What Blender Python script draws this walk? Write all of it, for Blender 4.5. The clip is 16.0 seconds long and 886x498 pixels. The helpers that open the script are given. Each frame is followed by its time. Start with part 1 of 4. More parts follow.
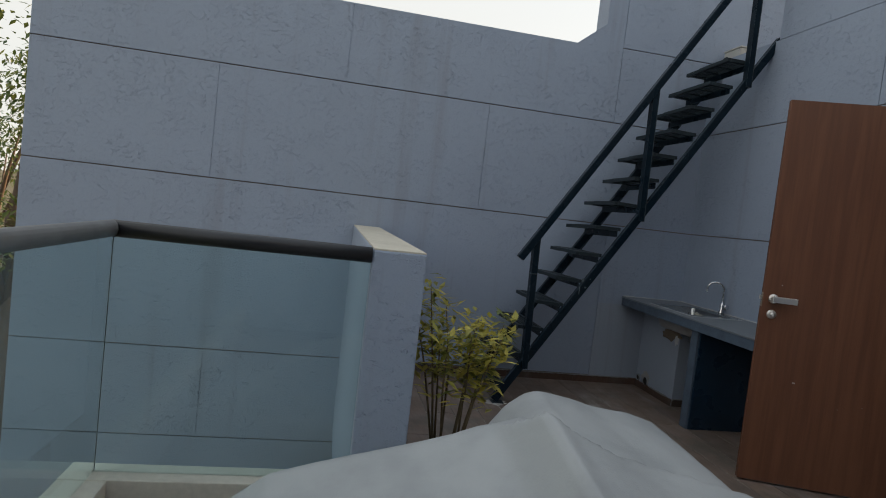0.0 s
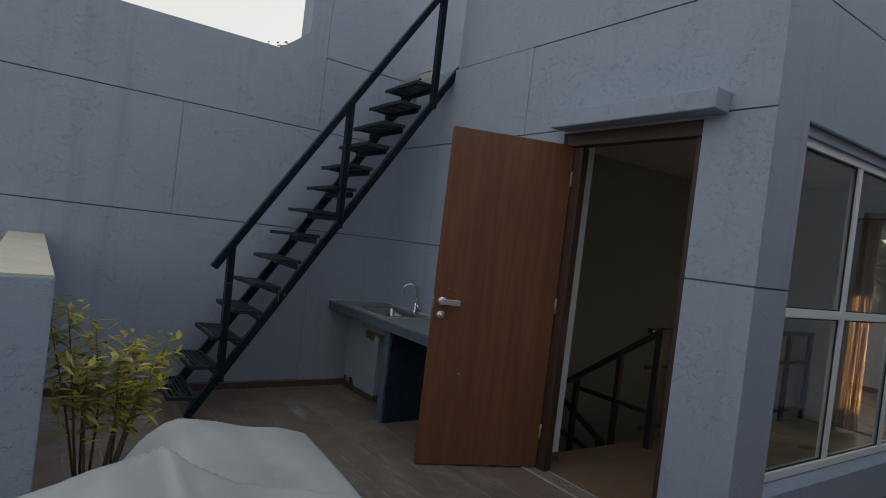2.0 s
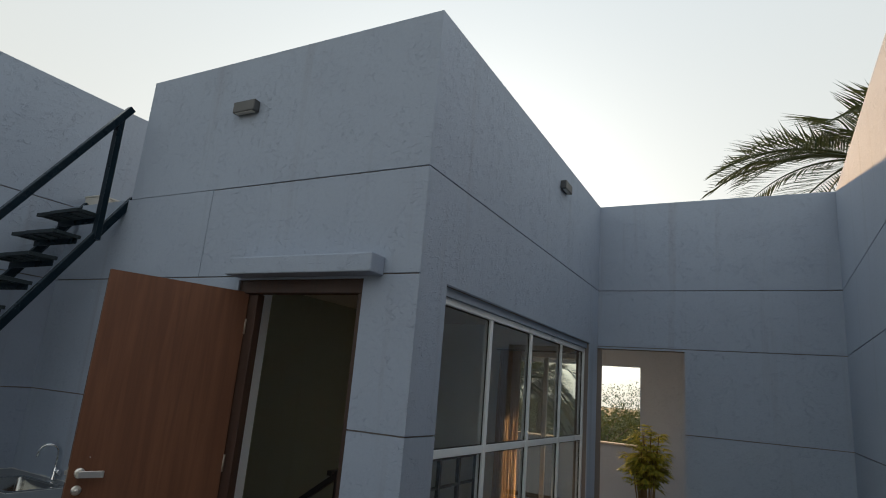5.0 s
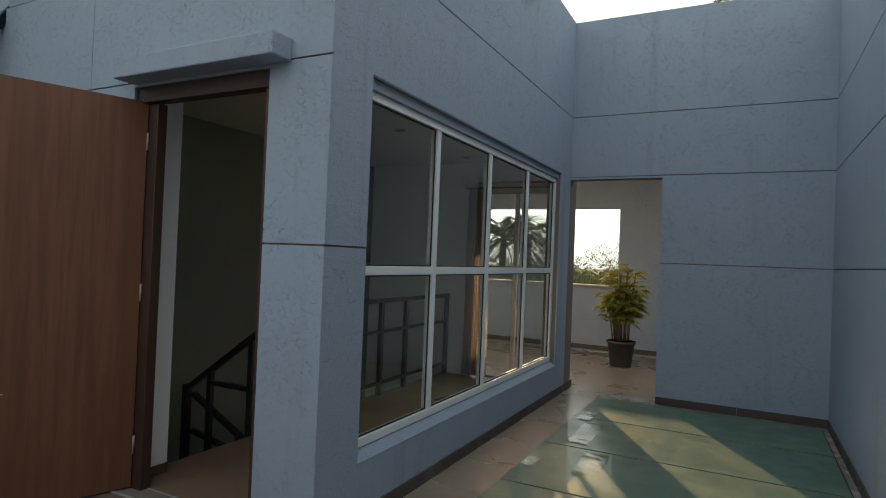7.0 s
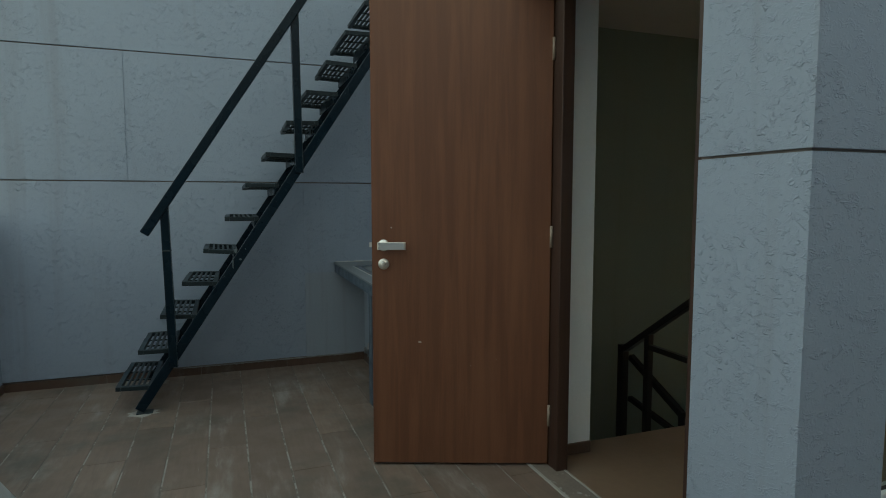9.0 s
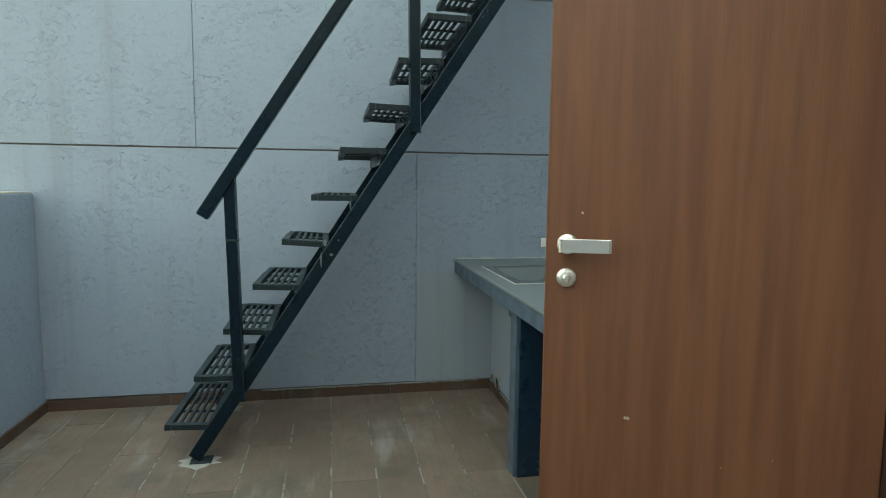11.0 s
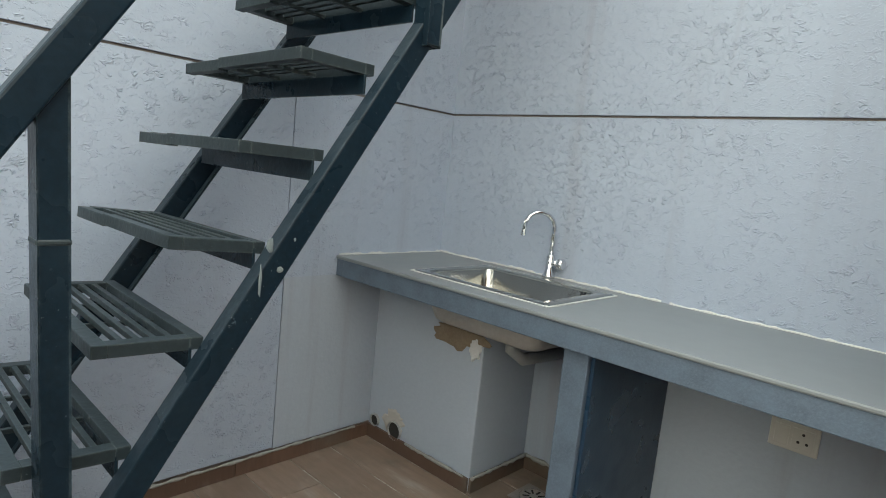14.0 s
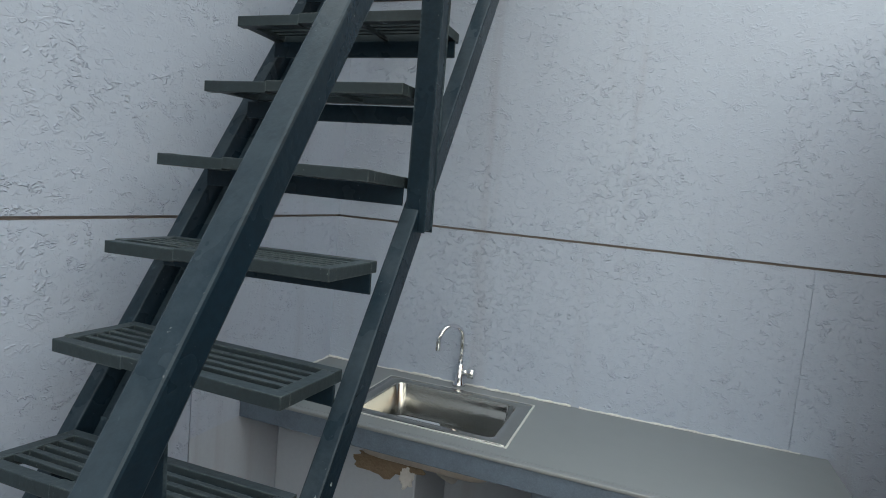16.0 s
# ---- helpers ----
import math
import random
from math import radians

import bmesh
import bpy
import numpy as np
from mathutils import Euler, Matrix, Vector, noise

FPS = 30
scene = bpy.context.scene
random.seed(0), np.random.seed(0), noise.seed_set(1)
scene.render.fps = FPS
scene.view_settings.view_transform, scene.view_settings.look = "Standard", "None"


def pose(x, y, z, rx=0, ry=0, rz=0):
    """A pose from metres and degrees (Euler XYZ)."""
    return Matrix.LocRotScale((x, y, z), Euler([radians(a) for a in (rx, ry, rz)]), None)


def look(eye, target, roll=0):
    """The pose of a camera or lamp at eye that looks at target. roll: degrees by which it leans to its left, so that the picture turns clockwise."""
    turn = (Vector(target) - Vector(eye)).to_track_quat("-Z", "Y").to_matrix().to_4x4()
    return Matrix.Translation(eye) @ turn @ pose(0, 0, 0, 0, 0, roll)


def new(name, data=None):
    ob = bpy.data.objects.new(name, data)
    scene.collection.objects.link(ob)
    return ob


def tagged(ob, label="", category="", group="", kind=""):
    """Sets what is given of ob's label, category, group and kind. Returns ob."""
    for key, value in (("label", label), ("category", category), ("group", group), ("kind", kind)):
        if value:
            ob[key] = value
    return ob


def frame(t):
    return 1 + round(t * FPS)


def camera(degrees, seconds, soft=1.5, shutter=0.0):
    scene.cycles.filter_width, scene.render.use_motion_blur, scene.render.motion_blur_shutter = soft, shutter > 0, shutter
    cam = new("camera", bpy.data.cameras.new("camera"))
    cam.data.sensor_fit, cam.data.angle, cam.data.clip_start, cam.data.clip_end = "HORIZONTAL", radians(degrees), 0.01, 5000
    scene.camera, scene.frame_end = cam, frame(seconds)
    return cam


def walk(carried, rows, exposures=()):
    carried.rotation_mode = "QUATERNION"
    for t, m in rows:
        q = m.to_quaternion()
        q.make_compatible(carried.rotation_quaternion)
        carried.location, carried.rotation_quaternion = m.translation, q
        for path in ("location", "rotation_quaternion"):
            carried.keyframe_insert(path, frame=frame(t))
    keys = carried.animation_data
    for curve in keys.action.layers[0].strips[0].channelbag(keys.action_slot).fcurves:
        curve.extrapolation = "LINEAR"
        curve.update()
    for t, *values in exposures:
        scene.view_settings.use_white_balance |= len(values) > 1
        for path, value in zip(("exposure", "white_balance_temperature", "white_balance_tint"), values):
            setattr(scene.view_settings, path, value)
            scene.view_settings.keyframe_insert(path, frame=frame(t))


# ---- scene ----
cam = camera(73.7, 16.0, soft=1.0)
EXPOSURES = [(0, 0.83, 5250, 8), (1, 0.71, 5250, 8), (2, 0.66, 5250, 8), (3.5, 0.68, 5250, 6), (6, 0.59, 5300, 4), (7, 0.98, 5150, 0), (8, 1.37, 5300, -6), (9, 1.14, 5250, -10), (9.7, 1.27, 5500, -13), (11.8, 2.96, 5400, -11), (12.5, 3.16, 5600, -9), (13.5, 3.06, 5750, -2), (14.5, 3.06, 6050, 4), (15.2, 3.02, 6250, 5), (16, 2.61, 5700, 4)]
PATH = [
    (0, (0.777, 0.662, 1.314), (1.149, 2.624, 1.201), 6.6),
    (0.5, (0.842, 0.657, 1.311), (1.528, 2.534, 1.217), 7.0),
    (1, (0.943, 0.608, 1.302), (1.794, 2.417, 1.239), 7.3),
    (1.5, (1.031, 0.566, 1.373), (2.028, 2.299, 1.325), 6.9),
    (2, (1.066, 0.515, 1.435), (2.211, 2.155, 1.411), 6.9),
    (2.5, (1.109, 0.471, 1.511), (2.432, 1.97, 1.505), 6.4),
    (3, (1.144, 0.439, 1.556), (2.66, 1.743, 1.589), 6.0),
    (3.5, (1.126, 0.406, 1.641), (2.753, 1.562, 1.772), 5.6),
    (3.7, (1.103, 0.377, 1.685), (2.755, 1.487, 1.879), 5.7),
    (5.8, (1.329, 0.282, 1.607), (3.059, 1.169, 2.075), 3.3),
    (6, (1.414, 0.261, 1.575), (3.164, 1.143, 1.976), 3.1),
    (6.5, (1.591, 0.225, 1.46), (3.375, 1.106, 1.662), 2.6),
    (7, (1.794, 0.272, 1.363), (3.571, 1.189, 1.393), 2.3),
    (7.4, (1.994, 0.359, 1.322), (3.671, 1.449, 1.277), 1.9),
    (7.5, (2.035, 0.362, 1.32), (3.671, 1.511, 1.266), 1.9),
    (8, (2.241, 0.458, 1.28), (3.585, 1.936, 1.2), 1.0),
    (8.5, (2.397, 0.651, 1.265), (3.391, 2.38, 1.12), 0.1),
    (9, (2.558, 0.91, 1.274), (3.249, 2.779, 1.106), -0.0),
    (9.5, (2.712, 1.197, 1.236), (3.14, 3.143, 1.07), 0.3),
    (9.7, (2.732, 1.331, 1.241), (3.09, 3.29, 1.056), 0.1),
    (11.8, (2.507, 2.624, 1.188), (2.924, 4.568, 0.971), 2.0),
    (12, (2.465, 2.751, 1.196), (3.014, 4.661, 0.978), 1.9),
    (12.5, (2.394, 2.997, 1.164), (3.224, 4.804, 0.945), 2.9),
    (13, (2.321, 3.258, 1.142), (3.331, 4.969, 0.918), 3.5),
    (13.5, (2.136, 3.492, 1.147), (3.418, 5.008, 0.91), 4.9),
    (14, (1.985, 3.656, 1.141), (3.432, 5.013, 0.886), 5.9),
    (14.5, (1.937, 3.92, 1.168), (3.513, 5.106, 0.837), 5.7),
    (15, (1.867, 4.097, 1.256), (3.594, 5.053, 0.936), 6.7),
    (15.5, (1.779, 4.202, 1.413), (3.608, 4.959, 1.13), 6.9),
    (16, (1.733, 4.207, 1.535), (3.602, 4.893, 1.344), 5.2),
]
walk(cam, [(t, look(eye, target, roll)) for t, eye, target, roll in PATH], EXPOSURES)

# ---- light ----
SUN = Vector((1.0, 0.55, 0.255)).normalized()
world = bpy.data.worlds.new("world")
scene.world = world
world.use_nodes = True
wn = world.node_tree.nodes
sky = wn.new("ShaderNodeTexSky")
sky.sky_type, sky.sun_disc = "NISHITA", False
sky.sun_elevation, sky.sun_rotation = math.asin(SUN.z), math.atan2(SUN.x, SUN.y)
sky.altitude, sky.air_density, sky.dust_density, sky.ozone_density = 50, 0.6, 4.0, 1.0
wn["Background"].inputs["Strength"].default_value = 0.1
haze = wn.new("ShaderNodeMix")
haze.data_type, haze.blend_type = "RGBA", "MIX"
haze.inputs[0].default_value = 0.86
# haze: peach low down, paler and cooler overhead
veil = wn.new("ShaderNodeMix")
veil.data_type = "RGBA"
veil.inputs[6].default_value, veil.inputs[7].default_value = (6.4, 5.4, 3.95, 1.0), (5.5, 5.25, 4.65, 1.0)
height, split, rise_of = wn.new("ShaderNodeTexCoord"), wn.new("ShaderNodeSeparateXYZ"), wn.new("ShaderNodeMapRange")
rise_of.inputs["From Min"].default_value, rise_of.inputs["From Max"].default_value = 0.3, 0.9
world.node_tree.links.new(height.outputs["Generated"], split.inputs[0])
world.node_tree.links.new(split.outputs["Z"], rise_of.inputs["Value"])
world.node_tree.links.new(rise_of.outputs["Result"], veil.inputs[0])
world.node_tree.links.new(veil.outputs[2], haze.inputs[7])
world.node_tree.links.new(sky.outputs["Color"], haze.inputs[6])
world.node_tree.links.new(haze.outputs[2], wn["Background"].inputs["Color"])
sun = new("sun", bpy.data.lights.new("sun", "SUN"))
sun.data.energy, sun.data.angle, sun.data.color = 5.0, radians(0.8), (1.0, 0.54, 0.22)
sun.matrix_world = look(SUN * 60, (0, 0, 0))


# ---- materials ----
def material(name):
    m = bpy.data.materials.new(name)
    m.use_nodes = True
    t = m.node_tree
    return m, t, t.nodes["Principled BSDF"]


def node(t, kind, **values):
    n = t.nodes.new("ShaderNode" + kind)
    for key, v in values.items():
        n.inputs[key.replace("_", " ")].default_value = v
    return n


def mixed(t, fac, a, b, mode="MIX"):
    n = t.nodes.new("ShaderNodeMix")
    n.data_type, n.blend_type = "RGBA", mode
    for k, v in ((0, fac), (6, a), (7, b)):
        if hasattr(v, "links"):
            t.links.new(v, n.inputs[k])
        else:
            n.inputs[k].default_value = v if k == 0 else (*v, 1.0)
    return n.outputs[2]


def noise_at(t, scale, detail=4.0, rough=0.55, stretch=(1, 1, 1), distortion=0.0):
    geo = node(t, "NewGeometry")
    mp = node(t, "Mapping")
    mp.inputs["Scale"].default_value = stretch
    t.links.new(geo.outputs["Position"], mp.inputs["Vector"])
    n = node(t, "TexNoise", Scale=scale, Detail=detail, Roughness=rough, Distortion=distortion)
    t.links.new(mp.outputs["Vector"], n.inputs["Vector"])
    return n.outputs["Fac"]


def ramp(t, fac, a, b, va=0.0, vb=1.0):
    n = node(t, "MapRange", From_Min=a, From_Max=b, To_Min=va, To_Max=vb)
    n.interpolation_type = "SMOOTHSTEP"
    t.links.new(fac, n.inputs["Value"])
    return n.outputs["Result"]


def maths(t, op, a, b=0.0):
    n = t.nodes.new("ShaderNodeMath")
    n.operation = op
    for k, v in ((0, a), (1, b)):
        if hasattr(v, "links"):
            t.links.new(v, n.inputs[k])
        else:
            n.inputs[k].default_value = v
    return n.outputs[0]


def bumped(t, b, height, distance, strength=1.0, normal=None):
    n = node(t, "Bump", Strength=strength, Distance=distance)
    t.links.new(height, n.inputs["Height"])
    if normal is not None:
        t.links.new(normal, n.inputs["Normal"])
    t.links.new(n.outputs["Normal"], b.inputs["Normal"])
    return n.outputs["Normal"]


def random_of(t):
    return t.nodes.new("ShaderNodeObjectInfo").outputs["Random"]


def paint(name, colour, rough=0.85, relief=0.0027, curls=True, dirt=0.25):
    """Textured exterior plaster: trowelled curls and ridges under matt paint, streaked with dirt."""
    m, t, b = material(name)
    stains = ramp(t, noise_at(t, 1.1, 5, 0.6), 0.42, 0.75)
    streaks = ramp(t, noise_at(t, 2.2, 5, 0.65, (2.6, 2.6, 0.14)), 0.54, 0.74)
    fine = noise_at(t, 55, 3)
    c = mixed(t, maths(t, "MULTIPLY", stains, dirt), colour, tuple(x * 0.82 for x in colour))
    c = mixed(t, maths(t, "MULTIPLY", streaks, dirt * 1.2), c, tuple(x * k for x, k in zip(colour, (0.68, 0.6, 0.52))))
    c = mixed(t, maths(t, "MULTIPLY", ramp(t, fine, 0.3, 0.7), 0.14), c, tuple(x * 0.8 for x in colour))
    t.links.new(c, b.inputs["Base Color"])
    b.inputs["Roughness"].default_value = rough
    b.inputs["Specular IOR Level"].default_value = 0.25
    if curls:
        flat = (1, 1, 1.45)
        n = noise_at(t, 36, 1.0, 0.5, flat, 1.1)
        ridge = ramp(t, maths(t, "ABSOLUTE", maths(t, "SUBTRACT", n, 0.5)), 0.0, 0.085, 1.0, 0.0)
        broken = ramp(t, noise_at(t, 27, 1, 0.5, flat), 0.53, 0.6)
        cluster = ramp(t, noise_at(t, 5.5, 3), 0.4, 0.6, 0.4, 1.0)
        ridge = maths(t, "MULTIPLY", ridge, maths(t, "MULTIPLY", broken, cluster))
        flakes = ramp(t, noise_at(t, 48, 2, 0.5, flat, 1.2), 0.55, 0.6)
        flakes = maths(t, "MULTIPLY", flakes, cluster)
        h = maths(t, "ADD", maths(t, "MULTIPLY", ridge, 0.95), maths(t, "MULTIPLY", flakes, 0.35))
        h = maths(t, "ADD", h, maths(t, "MULTIPLY", noise_at(t, 8, 3), 0.4))
        h = maths(t, "ADD", h, maths(t, "MULTIPLY", noise_at(t, 60, 4, 0.65), 0.34))
    else:
        h = maths(t, "ADD", fine, maths(t, "MULTIPLY", noise_at(t, 7, 3), 0.8))
    bumped(t, b, h, relief)
    return m


def wood(name, dark, light, rough=0.45):
    m, t, b = material(name)
    grain = noise_at(t, 7, 5, 0.55, (4, 4, 0.22), 0.3)
    fine = noise_at(t, 60, 3, 0.6, (5, 5, 0.25))
    c = mixed(t, ramp(t, grain, 0.3, 0.72), dark, light)
    c = mixed(t, maths(t, "MULTIPLY", ramp(t, fine, 0.35, 0.7), 0.12), c, tuple(x * 0.8 for x in dark))
    bands = ramp(t, noise_at(t, 2.6, 2, 0.5, (2.2, 2.2, 0.06)), 0.4, 0.6)
    c = mixed(t, maths(t, "MULTIPLY", bands, 0.3), c, tuple(x * 0.85 for x in dark))
    chips = ramp(t, noise_at(t, 26, 2), 0.78, 0.8)
    c = mixed(t, maths(t, "MULTIPLY", chips, 0.8), c, (0.5, 0.45, 0.4))
    t.links.new(c, b.inputs["Base Color"])
    t.links.new(ramp(t, grain, 0.2, 0.8, rough - 0.06, rough + 0.12), b.inputs["Roughness"])
    bumped(t, b, fine, 0.0006)
    return m


def plain(name, colour, rough=0.5, metal=0.0, wear=0.15, scale=14.0, relief=0.0006, worn=None, worn_at=0.66, uneven=1.0):
    """Paint, stone or metal with mottling at two scales and scuffs."""
    m, t, b = material(name)
    big, small = noise_at(t, scale * 0.25, 4), noise_at(t, scale * 4, 3)
    c = mixed(t, maths(t, "MULTIPLY", ramp(t, big, 0.35, 0.7), wear), colour, tuple(x * 0.6 for x in colour))
    c = mixed(t, maths(t, "MULTIPLY", ramp(t, small, 0.3, 0.75), wear), c, tuple(min(1, x * 1.35) for x in colour))
    if worn:
        c = mixed(t, ramp(t, noise_at(t, scale, 5, 0.7), worn_at, worn_at + 0.05), c, worn)
    t.links.new(c, b.inputs["Base Color"])
    b.inputs["Metallic"].default_value = metal
    t.links.new(ramp(t, big, 0.3, 0.7, max(0.03, rough - 0.08 * uneven), rough + 0.1 * uneven), b.inputs["Roughness"])
    if relief:
        bumped(t, b, small, relief)
    return m


def tile_mat(name, colour, rough=0.5, dust=0.5):
    m, t, b = material(name)
    r = random_of(t)
    c = mixed(t, r, tuple(x * 0.82 for x in colour), tuple(x * 1.14 for x in colour))
    grain = noise_at(t, 10, 5, 0.6, (5, 0.6, 1))
    c = mixed(t, maths(t, "MULTIPLY", ramp(t, grain, 0.35, 0.7), 0.4), c, tuple(x * 0.68 for x in colour))
    smear = ramp(t, noise_at(t, 2.6, 5, 0.65, (2.2, 0.5, 1)), 0.52, 0.78)
    c = mixed(t, maths(t, "MULTIPLY", smear, dust), c, (0.36, 0.33, 0.3))
    chalk = ramp(t, noise_at(t, 7, 6, 0.7, (3.4, 0.35, 1)), 0.64, 0.76)
    c = mixed(t, maths(t, "MULTIPLY", chalk, dust * 0.7), c, (0.45, 0.44, 0.42))
    grime = ramp(t, noise_at(t, 1.7, 6, 0.68), 0.47, 0.68)
    c = mixed(t, maths(t, "MULTIPLY", grime, 0.7), c, (0.1, 0.09, 0.072))
    t.links.new(c, b.inputs["Base Color"])
    t.links.new(ramp(t, noise_at(t, 4, 4), 0.3, 0.7, rough - 0.1, rough + 0.15), b.inputs["Roughness"])
    bumped(t, b, grain, 0.0008)
    return m


def leaf_mat(name, a, b2):
    m, t, b = material(name)
    isl = node(t, "NewGeometry").outputs["Random Per Island"]
    c = mixed(t, isl, a, b2)
    t.links.new(c, b.inputs["Base Color"])
    b.inputs["Roughness"].default_value = 0.5
    tr = node(t, "BsdfTranslucent")
    t.links.new(c, tr.inputs["Color"])
    mix = node(t, "MixShader", Fac=0.35)
    t.links.new(b.outputs["BSDF"], mix.inputs[1])
    t.links.new(tr.outputs["BSDF"], mix.inputs[2])
    t.links.new(mix.outputs["Shader"], t.nodes["Material Output"].inputs["Surface"])
    return m


def glass_mat(name, tint=(0.93, 0.97, 0.96), rough=0.0):
    m, t, b = material(name)
    b.inputs["Base Color"].default_value = (*tint, 1)
    b.inputs["Roughness"].default_value = rough
    b.inputs["IOR"].default_value = 1.45
    b.inputs["Transmission Weight"].default_value = 1.0
    return m


WALL = paint("grey_textured_paint", (0.342, 0.39, 0.483), relief=0.003, dirt=0.24)
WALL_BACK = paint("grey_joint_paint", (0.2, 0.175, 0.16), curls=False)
STUB = paint("smooth_grey_plaster", (0.343, 0.382, 0.448), curls=False, relief=0.001, dirt=0.3)
WALL_WHITE = paint("white_interior_paint", (0.78, 0.82, 0.86), curls=False, relief=0.0008, dirt=0.1)
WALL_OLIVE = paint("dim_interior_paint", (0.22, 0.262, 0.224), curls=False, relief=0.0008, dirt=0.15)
CEIL = paint("ceiling_paint", (0.5, 0.5, 0.49), curls=False, relief=0.0006, dirt=0.08)
CONCRETE = paint("cement_screed", (0.4, 0.38, 0.35), curls=False, relief=0.002, dirt=0.4)
DOOR = wood("door_veneer", (0.134, 0.055, 0.027), (0.19, 0.082, 0.039))
FRAME_WOOD = wood("door_frame_wood", (0.036, 0.018, 0.012), (0.058, 0.028, 0.018), 0.5)
STEEL = plain("charcoal_steel_paint", (0.006, 0.0135, 0.022), 0.27, 0.0, 0.6, 18, 0.0008, (0.07, 0.09, 0.11), 0.68)
STEEL_DULL = plain("weathered_tread_paint", (0.02, 0.028, 0.033), 0.45, 0.0, 0.5, 18, 0.001, (0.15, 0.165, 0.17), 0.67)
for m_, gloss in ((STEEL, 0.14), (STEEL_DULL, 0.2)):
    m_.node_tree.nodes["Principled BSDF"].inputs["Specular IOR Level"].default_value = gloss


def wear_and_top_sheen(m, colour, amount):
    """Paint rubbed off the edges, with pale specks of mortar; tops tinted with dust and sky sheen."""
    t, b = m.node_tree, m.node_tree.nodes["Principled BSDF"]
    c = b.inputs["Base Color"].links[0].from_socket
    bev = node(t, "Bevel", Radius=0.006)
    dot = t.nodes.new("ShaderNodeVectorMath")
    dot.operation = "DOT_PRODUCT"
    t.links.new(bev.outputs["Normal"], dot.inputs[0])
    t.links.new(node(t, "NewGeometry").outputs["Normal"], dot.inputs[1])
    rubbed = maths(t, "MULTIPLY", ramp(t, dot.outputs["Value"], 0.86, 0.97, 1.0, 0.0), ramp(t, noise_at(t, 22, 5, 0.7), 0.4, 0.6, 0.1, 1.0))
    c = mixed(t, maths(t, "MULTIPLY", rubbed, amount), c, colour)
    specks = ramp(t, noise_at(t, 130, 3, 0.6), 0.68, 0.74)
    specks = maths(t, "MULTIPLY", specks, ramp(t, noise_at(t, 6, 3), 0.45, 0.6))
    c = mixed(t, maths(t, "MULTIPLY", specks, 0.5), c, (0.2, 0.22, 0.23))
    dust = ramp(t, noise_at(t, 5, 5, 0.65), 0.45, 0.75)
    c = mixed(t, maths(t, "MULTIPLY", dust, 0.15), c, (0.03, 0.05, 0.065))
    # upward faces tinted paler: settled dust and sky sheen, both put into the colour
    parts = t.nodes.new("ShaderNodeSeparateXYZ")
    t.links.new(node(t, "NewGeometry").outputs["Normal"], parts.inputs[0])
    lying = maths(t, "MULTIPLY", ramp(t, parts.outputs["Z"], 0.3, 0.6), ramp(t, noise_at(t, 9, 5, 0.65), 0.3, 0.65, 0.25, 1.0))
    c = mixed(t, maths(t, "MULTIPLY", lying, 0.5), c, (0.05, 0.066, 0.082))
    t.links.new(c, b.inputs["Base Color"])


wear_and_top_sheen(STEEL, (0.1, 0.13, 0.145), 0.35)
wear_and_top_sheen(STEEL_DULL, (0.15, 0.17, 0.17), 0.55)
RAIL_DARK = plain("black_rail_paint", (0.018, 0.018, 0.02), 0.4)
CHROME = plain("chrome", (0.8, 0.8, 0.81), 0.08, 1.0, 0.05, 10, 0)
NICKEL = plain("brushed_nickel", (0.8, 0.77, 0.72), 0.38, 1.0, 0.1, 40, 0.0002)
INOX = plain("stainless_steel", (0.43, 0.425, 0.395), 0.11, 1.0, 0.15, 12, 0.0003)
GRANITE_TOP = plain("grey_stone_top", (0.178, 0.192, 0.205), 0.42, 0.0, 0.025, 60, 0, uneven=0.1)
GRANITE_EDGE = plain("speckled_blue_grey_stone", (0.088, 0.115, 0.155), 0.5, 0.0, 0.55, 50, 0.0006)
SLAB_SIDE = plain("dark_blue_stone", (0.012, 0.03, 0.058), 0.3, 0.0, 0.3, 20, 0.0003, (0.07, 0.1, 0.13), 0.74)
GROUT = plain("pale_grout", (0.19, 0.165, 0.14), 0.9, 0, 0.4, 5, 0.0015, (0.32, 0.3, 0.27), 0.5)
PUTTY = plain("white_sealant", (0.5, 0.51, 0.505), 0.8, 0, 0.2, 30, 0.002)
TILE = tile_mat("brown_plank_tile", (0.205, 0.15, 0.115), dust=0.75)
SKIRT = tile_mat("brown_skirting_tile", (0.105, 0.063, 0.045), 0.55, 0.35)
SKIRT_DARK = tile_mat("dark_skirting_tile", (0.075, 0.058, 0.05), 0.5, 0.1)
FLOOR_PALE = plain("polished_beige_floor", (0.29, 0.222, 0.165), 0.3, 0, 0.14, 6, 0.0003)
ALU = plain("white_aluminium", (0.78, 0.8, 0.82), 0.35, 0.0, 0.1, 10, 0.0002)
GASKET = plain("black_gasket", (0.02, 0.02, 0.02), 0.6, 0, 0.1)
GLASS = glass_mat("window_glass", (0.86, 0.9, 0.89))
RAIL_GLASS = glass_mat("green_tinted_glass", (0.72, 0.86, 0.86))
PLASTIC_W = plain("white_plastic", (0.5, 0.49, 0.45), 0.35, 0, 0.08)
PLASTIC_DK = plain("dark_grey_plastic", (0.06, 0.062, 0.065), 0.45, 0, 0.15)
PIPE = plain("grey_pvc", (0.3, 0.31, 0.31), 0.45, 0, 0.2)
BARK = plain("bark", (0.12, 0.09, 0.065), 0.9, 0, 0.5, 12, 0.01)
STEM = plain("plant_stem", (0.16, 0.12, 0.06), 0.7, 0, 0.4, 30, 0.001)
POT = plain("dark_plant_pot", (0.05, 0.05, 0.05), 0.5, 0, 0.2)
SOIL = plain("soil", (0.06, 0.045, 0.035), 0.95, 0, 0.5, 40, 0.01)
